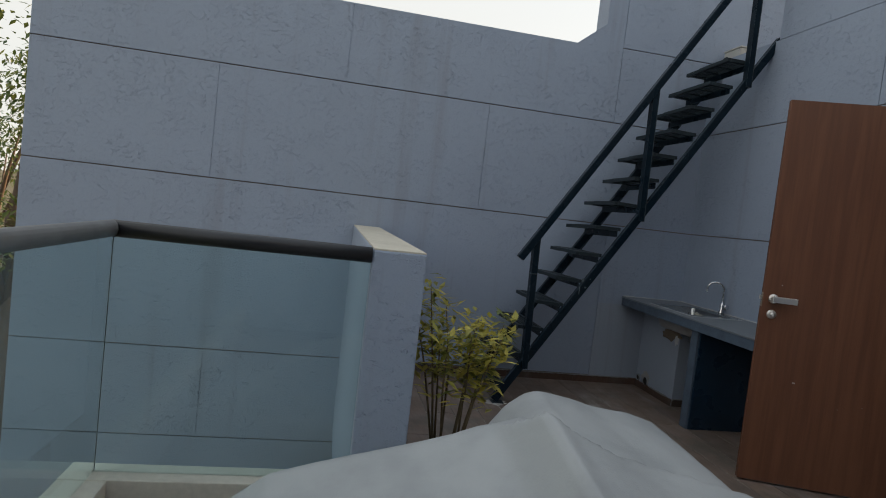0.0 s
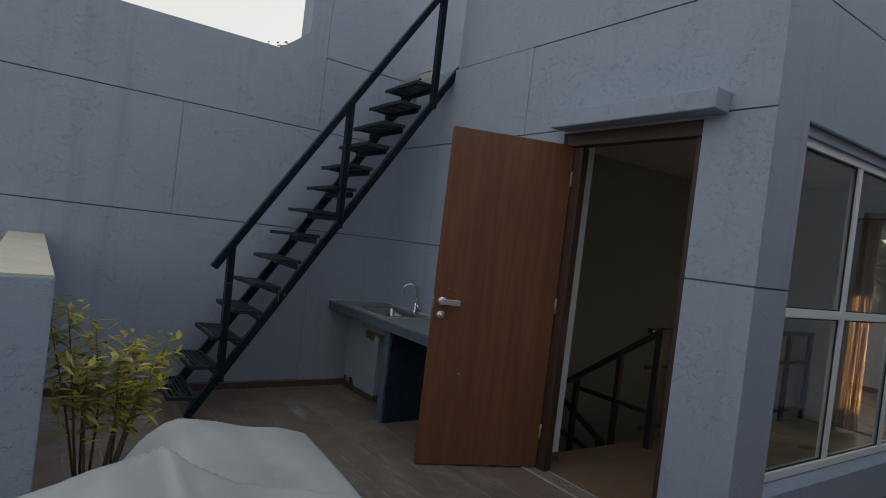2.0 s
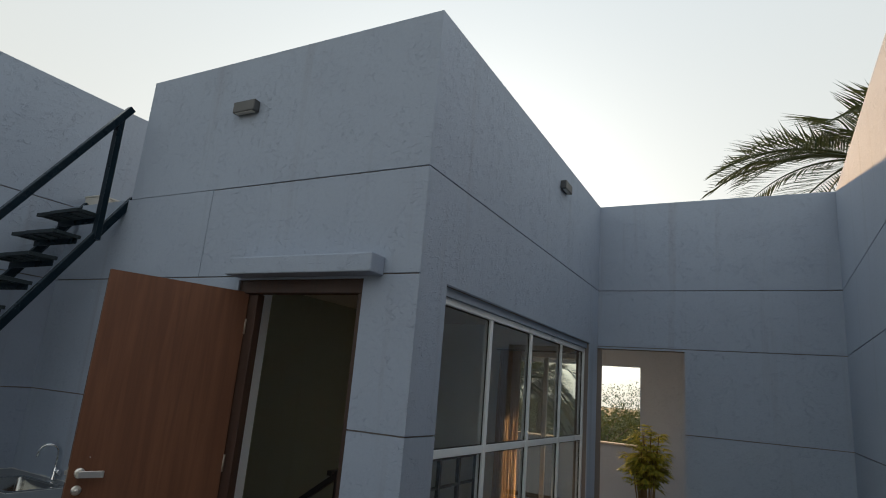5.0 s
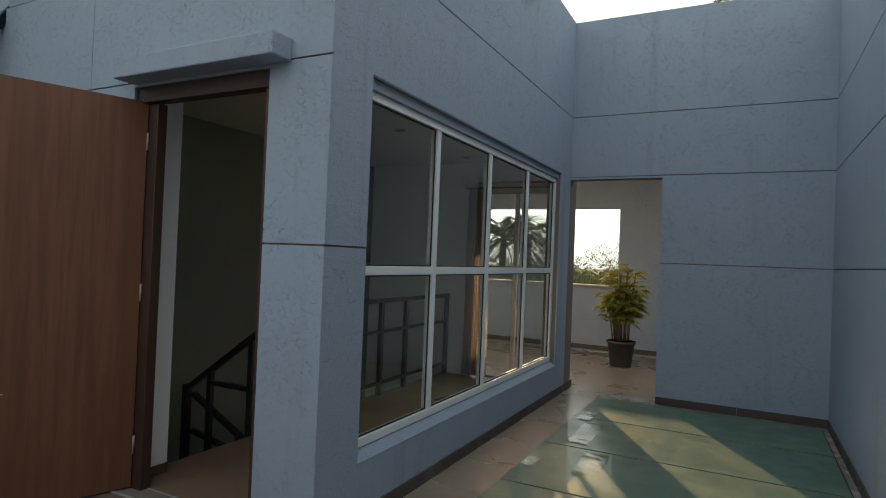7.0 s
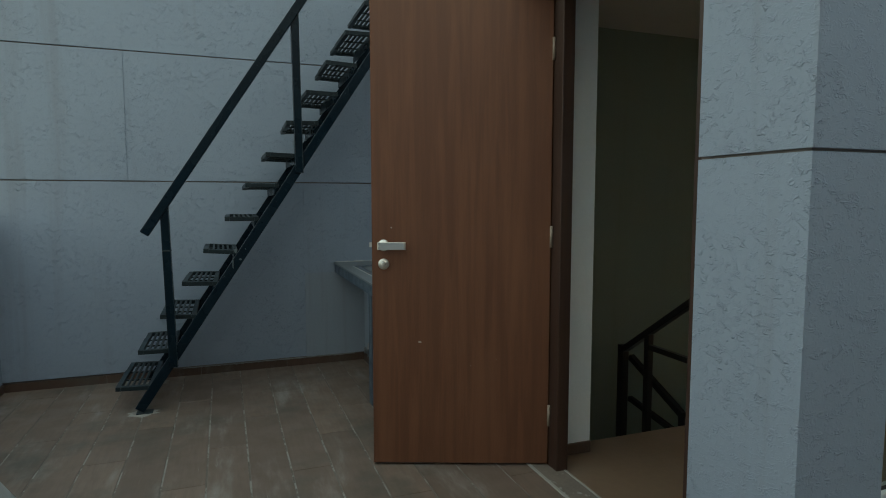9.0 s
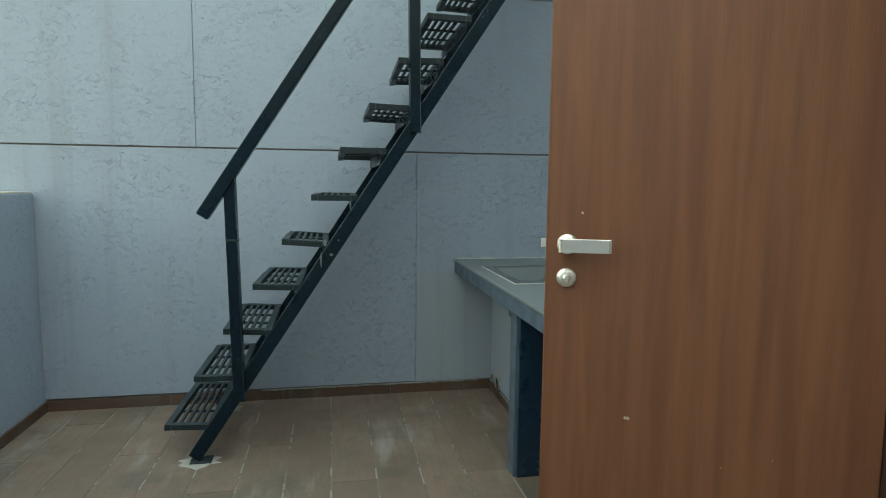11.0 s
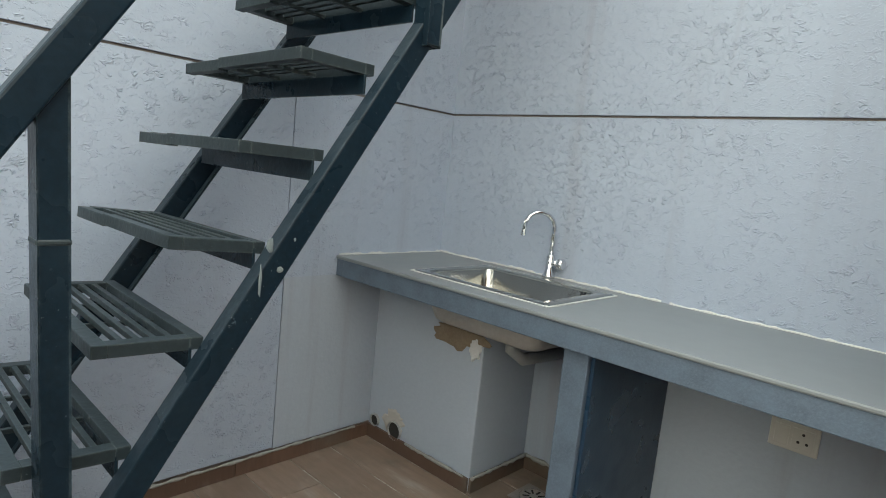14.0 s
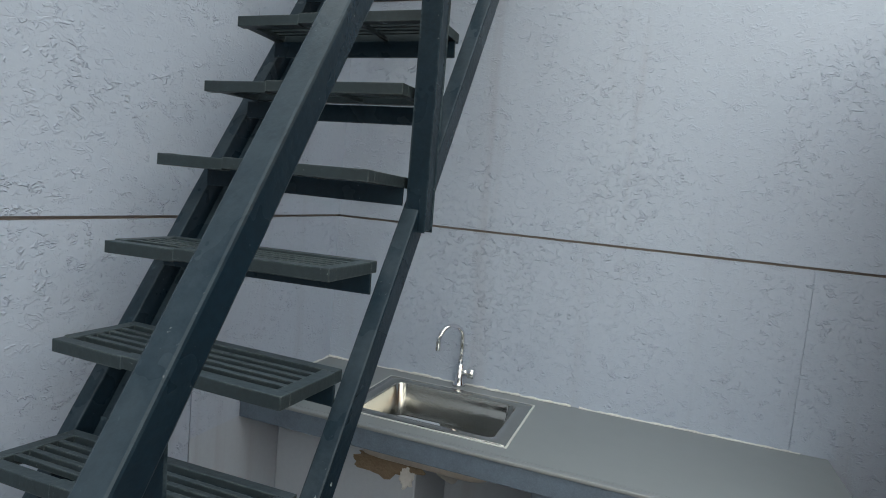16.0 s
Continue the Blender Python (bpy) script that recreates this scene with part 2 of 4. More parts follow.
LEAF_YEL = leaf_mat("yellow_green_leaf", (0.14, 0.17, 0.03), (0.62, 0.52, 0.08))
LEAF_CANE = leaf_mat("cane_palm_leaf", (0.14, 0.19, 0.02), (0.5, 0.47, 0.07))
LEAF_GRN = leaf_mat("green_leaf", (0.05, 0.09, 0.02), (0.15, 0.18, 0.04))
LEAF_TREE = leaf_mat("tree_leaf", (0.035, 0.06, 0.02), (0.1, 0.11, 0.03))
LEAF_PALM = leaf_mat("palm_leaf", (0.03, 0.05, 0.02), (0.09, 0.1, 0.03))
GRASS = plain("dry_grass_ground", (0.11, 0.1, 0.05), 0.95, 0, 0.5, 1.2, 0.03, (0.2, 0.16, 0.1), 0.6)


def sheet_mat():
    m, t, b = material("white_plastic_sheet")
    c = mixed(t, ramp(t, noise_at(t, 3, 5), 0.4, 0.7), (0.365, 0.37, 0.365), (0.29, 0.295, 0.295))
    t.links.new(c, b.inputs["Base Color"])
    b.inputs["Roughness"].default_value = 0.5
    n = bumped(t, b, noise_at(t, 5, 3, 0.5, distortion=1.0), 0.004)
    bumped(t, b, noise_at(t, 160, 2), 0.0006, 1.0, n)
    return m


def skylight_mat():
    m, t, b = material("frosted_green_glass")
    c = mixed(t, ramp(t, noise_at(t, 2, 4), 0.35, 0.7), (0.125, 0.17, 0.118), (0.075, 0.13, 0.108))
    c = mixed(t, maths(t, "MULTIPLY", ramp(t, noise_at(t, 9, 4), 0.5, 0.8), 0.25), c, (0.14, 0.17, 0.12))
    t.links.new(c, b.inputs["Base Color"])
    t.links.new(ramp(t, noise_at(t, 5, 4), 0.35, 0.7, 0.36, 0.5), b.inputs["Roughness"])
    b.inputs["Coat Weight"].default_value, b.inputs["Coat Roughness"].default_value = 0.22, 0.05
    b.inputs["Specular IOR Level"].default_value = 0.25
    bumped(t, b, noise_at(t, 2.6, 2), 0.004, 0.5)
    return m


SHEET, SKYLIGHT = sheet_mat(), skylight_mat()


# ---- builders ----
def add_box(bm, x0, y0, z0, x1, y1, z1, bevel=0.0, m=None):
    made = bmesh.ops.create_cube(bm, size=1.0)["verts"]
    for v in made:
        v.co = Vector(((x0 + x1) / 2 + v.co.x * (x1 - x0), (y0 + y1) / 2 + v.co.y * (y1 - y0), (z0 + z1) / 2 + v.co.z * (z1 - z0)))
        if m is not None:
            v.co = m @ v.co
    if bevel:
        edges = {e for v in made for e in v.link_edges}
        bmesh.ops.bevel(bm, geom=list(edges), offset=bevel, segments=2, affect="EDGES", profile=0.5)
    return bm


def box(x0, y0, z0, x1, y1, z1, bevel=0.0, m=None):
    return add_box(bmesh.new(), x0, y0, z0, x1, y1, z1, bevel, m)


def add_bar(bm, a, b, w, h, bevel=0.0, up=(0, 0, 1)):
    """A square bar from a to b, w wide and h deep."""
    a, b = Vector(a), Vector(b)
    d = (b - a).normalized()
    side = d.cross(Vector(up))
    side = side.normalized() if side.length > 1e-4 else Vector((1, 0, 0))
    top = side.cross(d)
    m = Matrix((side, d, top)).transposed().to_4x4()
    m.translation = (a + b) / 2
    L = (b - a).length
    return add_box(bm, -w / 2, -L / 2, -h / 2, w / 2, L / 2, h / 2, bevel, m)


def bar(a, b, w, h, bevel=0.0, up=(0, 0, 1)):
    return add_bar(bmesh.new(), a, b, w, h, bevel, up)


def add_tube(bm, points, radii, sides=10, caps=True):
    """A round tube through the points, with a radius at each."""
    points = [Vector(p) for p in points]
    rings = []
    ref = Vector((0.31, 0.17, 0.93)).normalized()
    for i, p in enumerate(points):
        d = (points[min(i + 1, len(points) - 1)] - points[max(i - 1, 0)]).normalized()
        r0 = ref if abs(d.dot(ref)) < 0.95 else Vector((1, 0, 0))
        u = d.cross(r0).normalized()
        w = d.cross(u)
        r = radii[i] if hasattr(radii, "__len__") else radii
        rings.append([bm.verts.new(p + (u * math.cos(k * math.tau / sides) + w * math.sin(k * math.tau / sides)) * r) for k in range(sides)])
    for r1, r2 in zip(rings, rings[1:]):
        for k in range(sides):
            f = bm.faces.new((r1[k], r1[(k + 1) % sides], r2[(k + 1) % sides], r2[k]))
            f.smooth = True
    if caps:
        bm.faces.new(rings[0][::-1])
        bm.faces.new(rings[-1])
    return bm


def tube(points, radii, sides=12, caps=True):
    return add_tube(bmesh.new(), points, radii, sides, caps)


def mesh_of(name, bm, mat):
    bmesh.ops.recalc_face_normals(bm, faces=bm.faces[:])
    me = bpy.data.meshes.new(name)
    bm.to_mesh(me)
    bm.free()
    me.materials.append(mat)
    return me


def part(name, bm, mat, parent, label="", kind=""):
    ob = new(name, mesh_of(name, bm, mat))
    ob.parent = parent
    ob.matrix_parent_inverse = parent.matrix_world.inverted() if parent.parent is None else Matrix()
    return tagged(ob, label, kind=kind)


def solid(name, bm, mat, label, category, group="", kind=""):
    return tagged(new(name, mesh_of(name, bm, mat)), label, category, group, kind)


def thing(name, label, category, group="", kind="", at=(0, 0, 0)):
    ob = new(name)
    ob.location = at
    bpy.context.view_layer.update()
    return tagged(ob, label, category, group, kind)


def setting(name, bm, mat, label, category):
    return solid(name, bm, mat, label, category, kind="structure")


# ---- plan ----
XD, YB, YW, XE, YR = 3.925, 5.49, 1.976, 8.01, -0.40      # door wall, long wall, window wall, end wall, side wall
J1, J2, J3, TOP = 1.398, 2.275, 2.914, 3.937              # joint heights and parapet top
DY0, DY1, DTOP = 2.352, 3.36, 2.25                        # doorway
WX0, WX1, WZ0, WZ1 = 4.257, 7.66, 0.365, 2.215              # glazing
SILL, HEAD = 0.318, 2.268                                 # window opening
PY0, PTOP = 1.05, 2.252                                   # passage
XT = 11.3                                                 # outer terrace wall
LX0, LX1, LY0, LTOP = 0.94, 1.155, 2.955, 1.152           # low wall
SKIN, GAP = 0.012, 0.009


def panels(wall, axis, face, sign, cells):
    """Plaster panels standing proud of a wall's joints. cells: (u0, u1, z0, z1), with gaps where flagged by 1 (left, right, bottom, top)."""
    for u0, u1, z0, z1, gaps, *skin in cells:
        g = [0.0025 * int(k) for k in gaps[:2]] + [GAP / 2 * int(k) for k in gaps[2:]]
        u0, u1, z0, z1 = u0 + g[0], u1 - g[1], z0 + g[2], z1 - g[3]
        f0, f1 = (face, face - sign * SKIN)
        lo, hi = min(f0, f1), max(f0, f1)
        bm = box(lo, u0, z0, hi, u1, z1) if axis == "x" else box(u0, lo, z0, u1, hi, z1)
        part("panel", bm, skin[0] if skin else WALL, wall)
        if gaps[0] == "1":
            a, b = sorted((face - sign * 0.006, face - sign * SKIN))
            u = u0 - 0.0025
            bm = box(a, u - 0.0025, z0, b, u + 0.0025, z1) if axis == "x" else box(u - 0.0025, a, z0, u + 0.0025, b, z1)
            part("joint", bm, WALL, wall)


# tower: door wall
bm = bmesh.new()
f = XD + SKIN
for y0, y1, z0, z1 in ((YW + SKIN, DY0, -0.1, J3), (DY0, DY1, DTOP, J3), (DY1, YB + 0.15, -0.1, J3), (YW + SKIN, 4.70, J3, TOP)):
    add_box(bm, f, y0, z0, 4.10, y1, z1)
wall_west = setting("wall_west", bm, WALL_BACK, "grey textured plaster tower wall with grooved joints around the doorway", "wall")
panels(wall_west, "x", XD, -1, [
    (YW, DY0, 0, J1, "0001"), (DY1, 3.735, 0, J1, "0101"), (3.735, YB, 0, 0.71, "1000", STUB), (3.735, YB, 0.71, J1, "1001"),
    (YW, DY0, J1, J2, "0011"), (DY1, 3.765, J1, J2, "0011"), (3.765, YB, J1, J2, "0011"),
    (DY0, DY1, DTOP, J2, "0001"), (YW, 3.765, J2, J3, "0111"), (3.765, YB, J2, J3, "1010"), (YW, 4.70, J3, TOP, "0010")])

# tower: window wall
bm = bmesh.new()
g = YW + SKIN
for x0, x1, z0, z1 in ((4.10, WX0, -0.1, TOP), (WX0, WX1, -0.1, SILL - 0.02), (WX0, WX1, HEAD, TOP), (WX1, 8.30, -0.1, TOP)):
    add_box(bm, x0, g, z0, x1, 2.126, z1)
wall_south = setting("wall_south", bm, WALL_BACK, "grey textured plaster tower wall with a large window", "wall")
panels(wall_south, "y", YW, -1, [
    (XD + SKIN, WX0, 0, J1, "0001"), (XD + SKIN, WX0, J1, J2, "0010"), (WX0, WX1, 0, SILL - 0.02, "0000"), (WX1, XE, 0, J2, "0000"),
    (WX0, WX1, HEAD, J2, "0001"), (XD + SKIN, XE, J2, J3, "0001"), (XD + SKIN, XE, J3, TOP, "0010")])

# long wall beside the stair
bm = bmesh.new()
h = YB + SKIN
add_box(bm, -1.5, h, -7.0, 2.64, YB + 0.22, 2.892)
add_box(bm, 2.64, h, -7.0, 9.0, YB + 0.22, 2.892)
v = [bm.verts.new(p) for y in (h, YB + 0.22) for p in ((2.64, y, 2.892), (2.90, y, 2.892), (2.90, y, 3.10))]
bm.faces.new(v[:3]), bm.faces.new(v[3:]), bm.faces.new((v[0], v[2], v[5], v[3])), bm.faces.new((v[1], v[2], v[5], v[4])), bm.faces.new((v[0], v[1], v[4], v[3]))
add_box(bm, 2.90, h, 2.892, 9.0, YB + 0.22, 3.94)
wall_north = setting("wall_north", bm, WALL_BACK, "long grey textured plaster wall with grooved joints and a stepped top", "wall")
panels(wall_north, "y", YB, -1, [
    (-1.5, -0.12, -0.645, 0.06, "0111"), (-0.12, LX1, -0.645, 0.06, "1011"), (-1.5, LX1, -7, -0.645, "0001"),
    (-1.5, 3.124, 0.06, J1, "0111"), (3.124, XD, 0.06, 0.71, "1000", STUB), (3.124, XD, 0.71, J1, "1001"), (-1.5, -0.19, J1, J2, "0111"), (-0.19, 1.945, J1, J2, "1111"), (1.945, XD, J1, J2, "1011"),
    (-1.5, 0.765, J2, 2.892, "0110"), (0.765, 3.056, J2, 2.892, "1110"), (3.056, XD, J2, J3, "1011"), (3.056, 6, J3, 3.94, "1010"), (2.90, 3.056, 2.892, 3.94, "0100"), (XD, 6, J2, J3, "0001")])
bm = bmesh.new()
v = [bm.verts.new(p) for y in (YB, h) for p in ((2.64, y, 2.892), (2.90, y, 2.892), (2.90, y, 3.10))]
bm.faces.new(v[:3]), bm.faces.new(v[3:]), bm.faces.new((v[0], v[2], v[5], v[3])), bm.faces.new((v[1], v[2], v[5], v[4])), bm.faces.new((v[0], v[1], v[4], v[3]))
part("panel", bm, WALL, wall_north)
part("coping", box(2.885, YB + 0.002, 3.05, 2.902, YB + 0.225, 3.945), WALL, wall_north)

# end wall with the passage
bm = bmesh.new()
e = XE + SKIN
add_box(bm, e, YR - 0.2, -0.1, XE + 0.15, PY0, TOP)
add_box(bm, e, PY0, PTOP, XE + 0.15, g, TOP)
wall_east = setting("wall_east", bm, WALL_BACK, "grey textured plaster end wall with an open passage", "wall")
panels(wall_east, "x", XE, -1, [
    (YR, 0.09, 0, J1, "0101"), (0.09, PY0, 0, J1, "1001"), (YR, PY0, J1, J2, "0011"), (PY0, YW, PTOP, J2, "0001"), (YR, YW, J2, J3, "0011"), (YR, YW, J3, TOP, "0010")])

# side wall
bm = box(-1.6, YR - 0.22, -7, XE + 0.15, YR - SKIN, TOP)
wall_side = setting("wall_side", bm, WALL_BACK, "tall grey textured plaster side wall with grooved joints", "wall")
panels(wall_side, "y", YR, 1, [(-1.6, 5.2, 0, J1, "0101"), (5.2, XE, 0, J1, "1001"), (-1.6, XE, J1, J2, "0011"), (-1.6, XE, J2, J3, "0011"), (-1.6, XE, J3, TOP, "0010")])

# low wall
bm = box(LX0, LY0, -0.5, LX1, YB, LTOP, 0.008)
low_wall = setting("wall_low", bm, WALL, "waist-high grey textured plaster parapet wall", "wall")

# floors
part("coping", box(LX0 + 0.004, LY0 + 0.004, LTOP - 0.002, LX1 - 0.004, YB - 0.012, LTOP + 0.006, 0.002), plain("cream_cement", (0.55, 0.5, 0.4), 0.9, 0, 0.3, 8, 0.002), low_wall)
setting_label = "terrace floor of brown wood-look plank tiles with pale grout"
bm = box(LX0 + 0.1, YR, -0.25, XD, YB, -0.0025)
add_box(bm, -0.05, YR, -0.25, LX0 + 0.1, 2.95, -0.0025)
add_box(bm, XD, YR, -0.25, XE + 0.15, YW, -0.0025)
floor = setting("floor", bm, GROUT, setting_label, "floor")
floor_far = setting("floor_terrace", box(XE + 0.15, -3.0, -0.25, 11.5, 9.0, -0.03), FLOOR_PALE, "smooth beige terrace floor beyond the passage", "floor")
bm = box(4.02, YW + 0.16, -0.2, 8.15, 3.49, -0.004)
floor_room = setting("floor_room", bm, plain("brown_room_floor", (0.21, 0.142, 0.095), 0.35, 0, 0.25, 6, 0.0004), "dim brown floor of the stair room", "floor")
threshold = setting("trim", box(XD - 0.02, DY0, -0.008, 4.02, DY1, 0.005, 0.002), plain("dusty_threshold_stone", (0.2, 0.165, 0.135), 0.7, 0, 0.4, 16, 0.001, (0.34, 0.32, 0.3), 0.6), "dusty stone threshold strip in the doorway", "threshold")
for x0, x1 in ((XD - 0.034, XD - 0.02), (4.02, 4.032)):
    part("joint", box(x0, DY0, -0.006, x1, DY1, 0.006, 0.001), CONCRETE, threshold)

# tower room: ceiling, back walls, lowered stairwell
ceiling = setting("ceiling", box(4.10, 2.126, 2.50, 8.15, 5.30, 2.70), CEIL, "plain off-white painted ceiling of the room", "ceiling")
roof = setting("roof", box(4.10, 4.70, 2.72, 9.0, YB, 2.905), CONCRETE, "flat cement roof at the head of the stair", "roof")
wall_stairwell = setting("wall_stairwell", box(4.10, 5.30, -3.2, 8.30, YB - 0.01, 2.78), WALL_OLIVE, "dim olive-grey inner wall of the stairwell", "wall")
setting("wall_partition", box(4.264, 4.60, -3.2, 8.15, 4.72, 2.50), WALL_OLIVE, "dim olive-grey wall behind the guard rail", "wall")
bm = box(4.10, 3.38, -3.2, 4.264, 5.30, 2.78)
wall_inner = setting("wall_inner", bm, WALL_WHITE, "white painted wall return inside the doorway", "wall")
bm = box(8.15, 3.19, -3.2, 8.30, YB, TOP)
add_box(bm, 8.15, 2.126, 2.20, 8.30, 3.19, TOP)
wall_room_east = setting("wall_room_east", bm, WALL_WHITE, "white painted wall with a glazed terrace door", "wall")
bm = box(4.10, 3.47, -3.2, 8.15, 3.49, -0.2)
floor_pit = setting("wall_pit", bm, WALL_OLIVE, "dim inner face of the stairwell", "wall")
setting("floor_lower", box(4.10, 2.0, -3.3, 8.30, YB, -3.2), FLOOR_PALE, "dim floor of the storey below", "floor")

# terrace beyond: parapet wall with a wide opening
wall_terrace = setting("wall_terrace", box(XT, -3.0, -0.2, XT + 0.18, 2.073, 2.95), WALL, "grey plaster terrace wall with a wide open window", "wall")
for nm, y0, y1, z0, z1 in (("parapet", 2.073, 6.4, -0.2, 1.004), ("lintel", 2.073, 6.4, 2.254, 2.95), ("pier", 6.4, 9.0, -0.2, 2.95)):
    part(nm, box(XT, y0, z0, XT + 0.18, y1, z1), WALL, wall_terrace)
sill = setting("sill", box(XT - 0.04, 2.073, 1.004, XT + 0.2, 6.4, 1.029, 0.004), CONCRETE, "cement sill of the open terrace window", "sill")
# unseen slab, added only to dim the outer terrace
setting("terrace_shade_slab", box(9.6, -3.15, 2.95, XT + 0.33, 9.15, 3.10), CEIL, "plain unseen slab added to shade the outer terrace", "roof")
setting("wall_terrace_south", box(XE + 0.15, -3.15, -0.2, XT + 0.18, -3.0, 2.95), WALL, "grey plaster terrace side wall", "wall")
setting("wall_terrace_north", box(8.30, 9.0, -0.2, XT + 0.18, 9.15, 2.95), WALL, "grey plaster terrace side wall", "wall")

# skirting tiles
def skirting(name, runs, label, mat, high=0.074):
    ob = thing(name, label, "skirting", kind="structure")
    for (x0, y0), (x1, y1), (nx, ny) in runs:
        L = math.hypot(x1 - x0, y1 - y0)
        k = max(1, round(L / 0.6))
        ux, uy = (x1 - x0) / L, (y1 - y0) / L
        for i in range(k):
            a, b = i * L / k + 0.0015, (i + 1) * L / k - 0.0015
            p, q = (x0 + ux * a, y0 + uy * a), (x0 + ux * b + nx * 0.011, y0 + uy * b + ny * 0.011)
            part("skirting_tile", box(min(p[0], q[0]), min(p[1], q[1]), 0.0, max(p[0], q[0]), max(p[1], q[1]), high), mat, ob)
    return ob


STX, STY = 3.583, 4.91
skirting("baseboard", [((LX1, YB), (STX, YB), (0, -1)), ((LX1, LY0), (LX1, YB), (1, 0)), ((STX, STY), (STX, YB), (-1, 0)), ((STX, STY), (XD, STY), (0, -1)),
                       ((XD, 4.475), (XD, STY), (-1, 0)), ((4.104, 3.38), (4.264, 3.38), (0, -1))], "brown tile skirting along the terrace walls", SKIRT, 0.055)
skirting("baseboard_passage", [((4.0, YW), (8.3, YW), (0, -1)), ((XE, YR), (XE, PY0), (-1, 0)), ((0.0, YR), (XE, YR), (0, 1)), ((XT, -3), (XT, 6.4), (-1, 0))],
         "dark brown tile skirting along the passage walls", SKIRT_DARK)

# doorway: frame, canopy, leaf
frame_ob = thing("door_frame", "dark brown wooden door frame in the plaster wall", "door frame", kind="structure", at=(4.0, 3.14, 0))
part("jamb", box(3.98, 3.226, 0.0, 4.04, DY1, 2.165, 0.004), FRAME_WOOD, frame_ob)
part("jamb", box(XD + 0.03, DY0, 0.0, 4.0, DY0 + 0.05, 2.165, 0.004), FRAME_WOOD, frame_ob)
part("head", box(XD + 0.02, DY0, 2.165, 4.02, DY1, DTOP, 0.004), FRAME_WOOD, frame_ob)
setting("trim_reveal", box(4.041, DY1 - 0.012, 0.0, 4.10, DY1 - 0.001, DTOP), WALL_WHITE, "white painted reveal beside the door frame", "reveal")
canopy = setting("canopy", box(3.79, 2.215, 2.262, XD - 0.001, 3.36, 2.372, 0.008), WALL, "short grey plaster ledge over the doorway", "canopy")

HINGE_METAL = plain("worn_hinge_metal", (0.34, 0.28, 0.22), 0.5, 0.3, 0.4, 30, 0.0005)
HINGE = Vector((3.973, 3.304, 0.0))
ANG = math.degrees(math.atan2(3.602 - HINGE.y, 3.203 - HINGE.x))
LEAF = Matrix.Translation(HINGE) @ pose(0, 0, 0, 0, 0, ANG)
LW = 0.826
door = thing("door_1", "brown wood-veneer door standing open against the counter", "door", kind="structure", at=HINGE)
leaf = part("leaf", box(0.0, -0.03, 0.016, LW, 0.0, 2.172, 0.003, LEAF), DOOR, door)
bm = tube([LEAF @ Vector((LW - 0.052, y, 1.06)) for y in (0.0, 0.004, 0.009, 0.010)], (0.027, 0.027, 0.025, 0.01), 24)
add_tube(bm, [LEAF @ Vector((LW - 0.052, y, 1.06)) for y in (0.008, 0.03, 0.05)], (0.011, 0.010, 0.010), 16)
part("handle_rose", bm, NICKEL, leaf, "round brushed nickel rose")
bm = box(LW - 0.152, 0.046, 1.0500, LW - 0.036, 0.061, 1.0700, 0.0065, LEAF)
part("lever", bm, NICKEL, leaf, "brushed nickel lever handle")
bm = tube([LEAF @ Vector((LW - 0.052, y, 0.972)) for y in (0.0, 0.004, 0.009, 0.010)], (0.026, 0.026, 0.024, 0.012), 24)
add_tube(bm, [LEAF @ Vector((LW - 0.052, y, 0.972)) for y in (0.009, 0.018, 0.028, 0.03)], (0.011, 0.012, 0.011, 0.004), 16)
add_box(bm, LW - 0.055, 0.028, 0.964, LW - 0.049, 0.036, 0.980, 0.001, LEAF)
part("lock", bm, NICKEL, leaf, "round nickel thumb-turn lock")
for z in (1.06,):
    part("latch_plate", box(LW - 0.001, -0.025, z - 0.05, LW + 0.003, -0.006, z + 0.03, 0.0005, LEAF), HINGE_METAL, leaf)
part("latch", box(LW, -0.021, 1.052, LW + 0.014, -0.012, 1.07, 0.002, LEAF), NICKEL, leaf)
for z in (0.25, 1.1, 1.95):
    part("hinge", tube([LEAF @ Vector((-0.004, 0.006, z + d)) for d in (-0.05, 0.05)], 0.007, 10), HINGE_METAL, door, "worn pale hinge")

# ---- window ----
win = thing("window_1", "large white-framed aluminium window with eight clear panes", "window", kind="structure", at=(5.8, 2.05, 0.4))
WY0, WY1 = YW + 0.052, YW + 0.112
part("window_frame", box(WX0, WY0, WZ0, WX0 + 0.035, WY1, WZ1, 0.003), ALU, win)
part("window_frame", box(WX1 - 0.045, WY0, WZ0, WX1, WY1, WZ1, 0.003), ALU, win)
part("window_frame", box(WX0 + 0.035, WY0, WZ0, WX1 - 0.045, WY1, WZ0 + 0.045, 0.003), ALU, win)
part("window_frame", box(WX0 + 0.035, WY0, WZ1 - 0.045, WX1 - 0.045, WY1, WZ1, 0.003), ALU, win)
MUL = [WX0 + 0.035, 5.10, 5.955, 6.82, WX1 - 0.045]
for x in MUL[1:4]:
    part("mullion", box(x - 0.024, WY0 + 0.004, WZ0 + 0.045, x + 0.024, WY1 - 0.004, WZ1 - 0.045, 0.003), ALU, win)
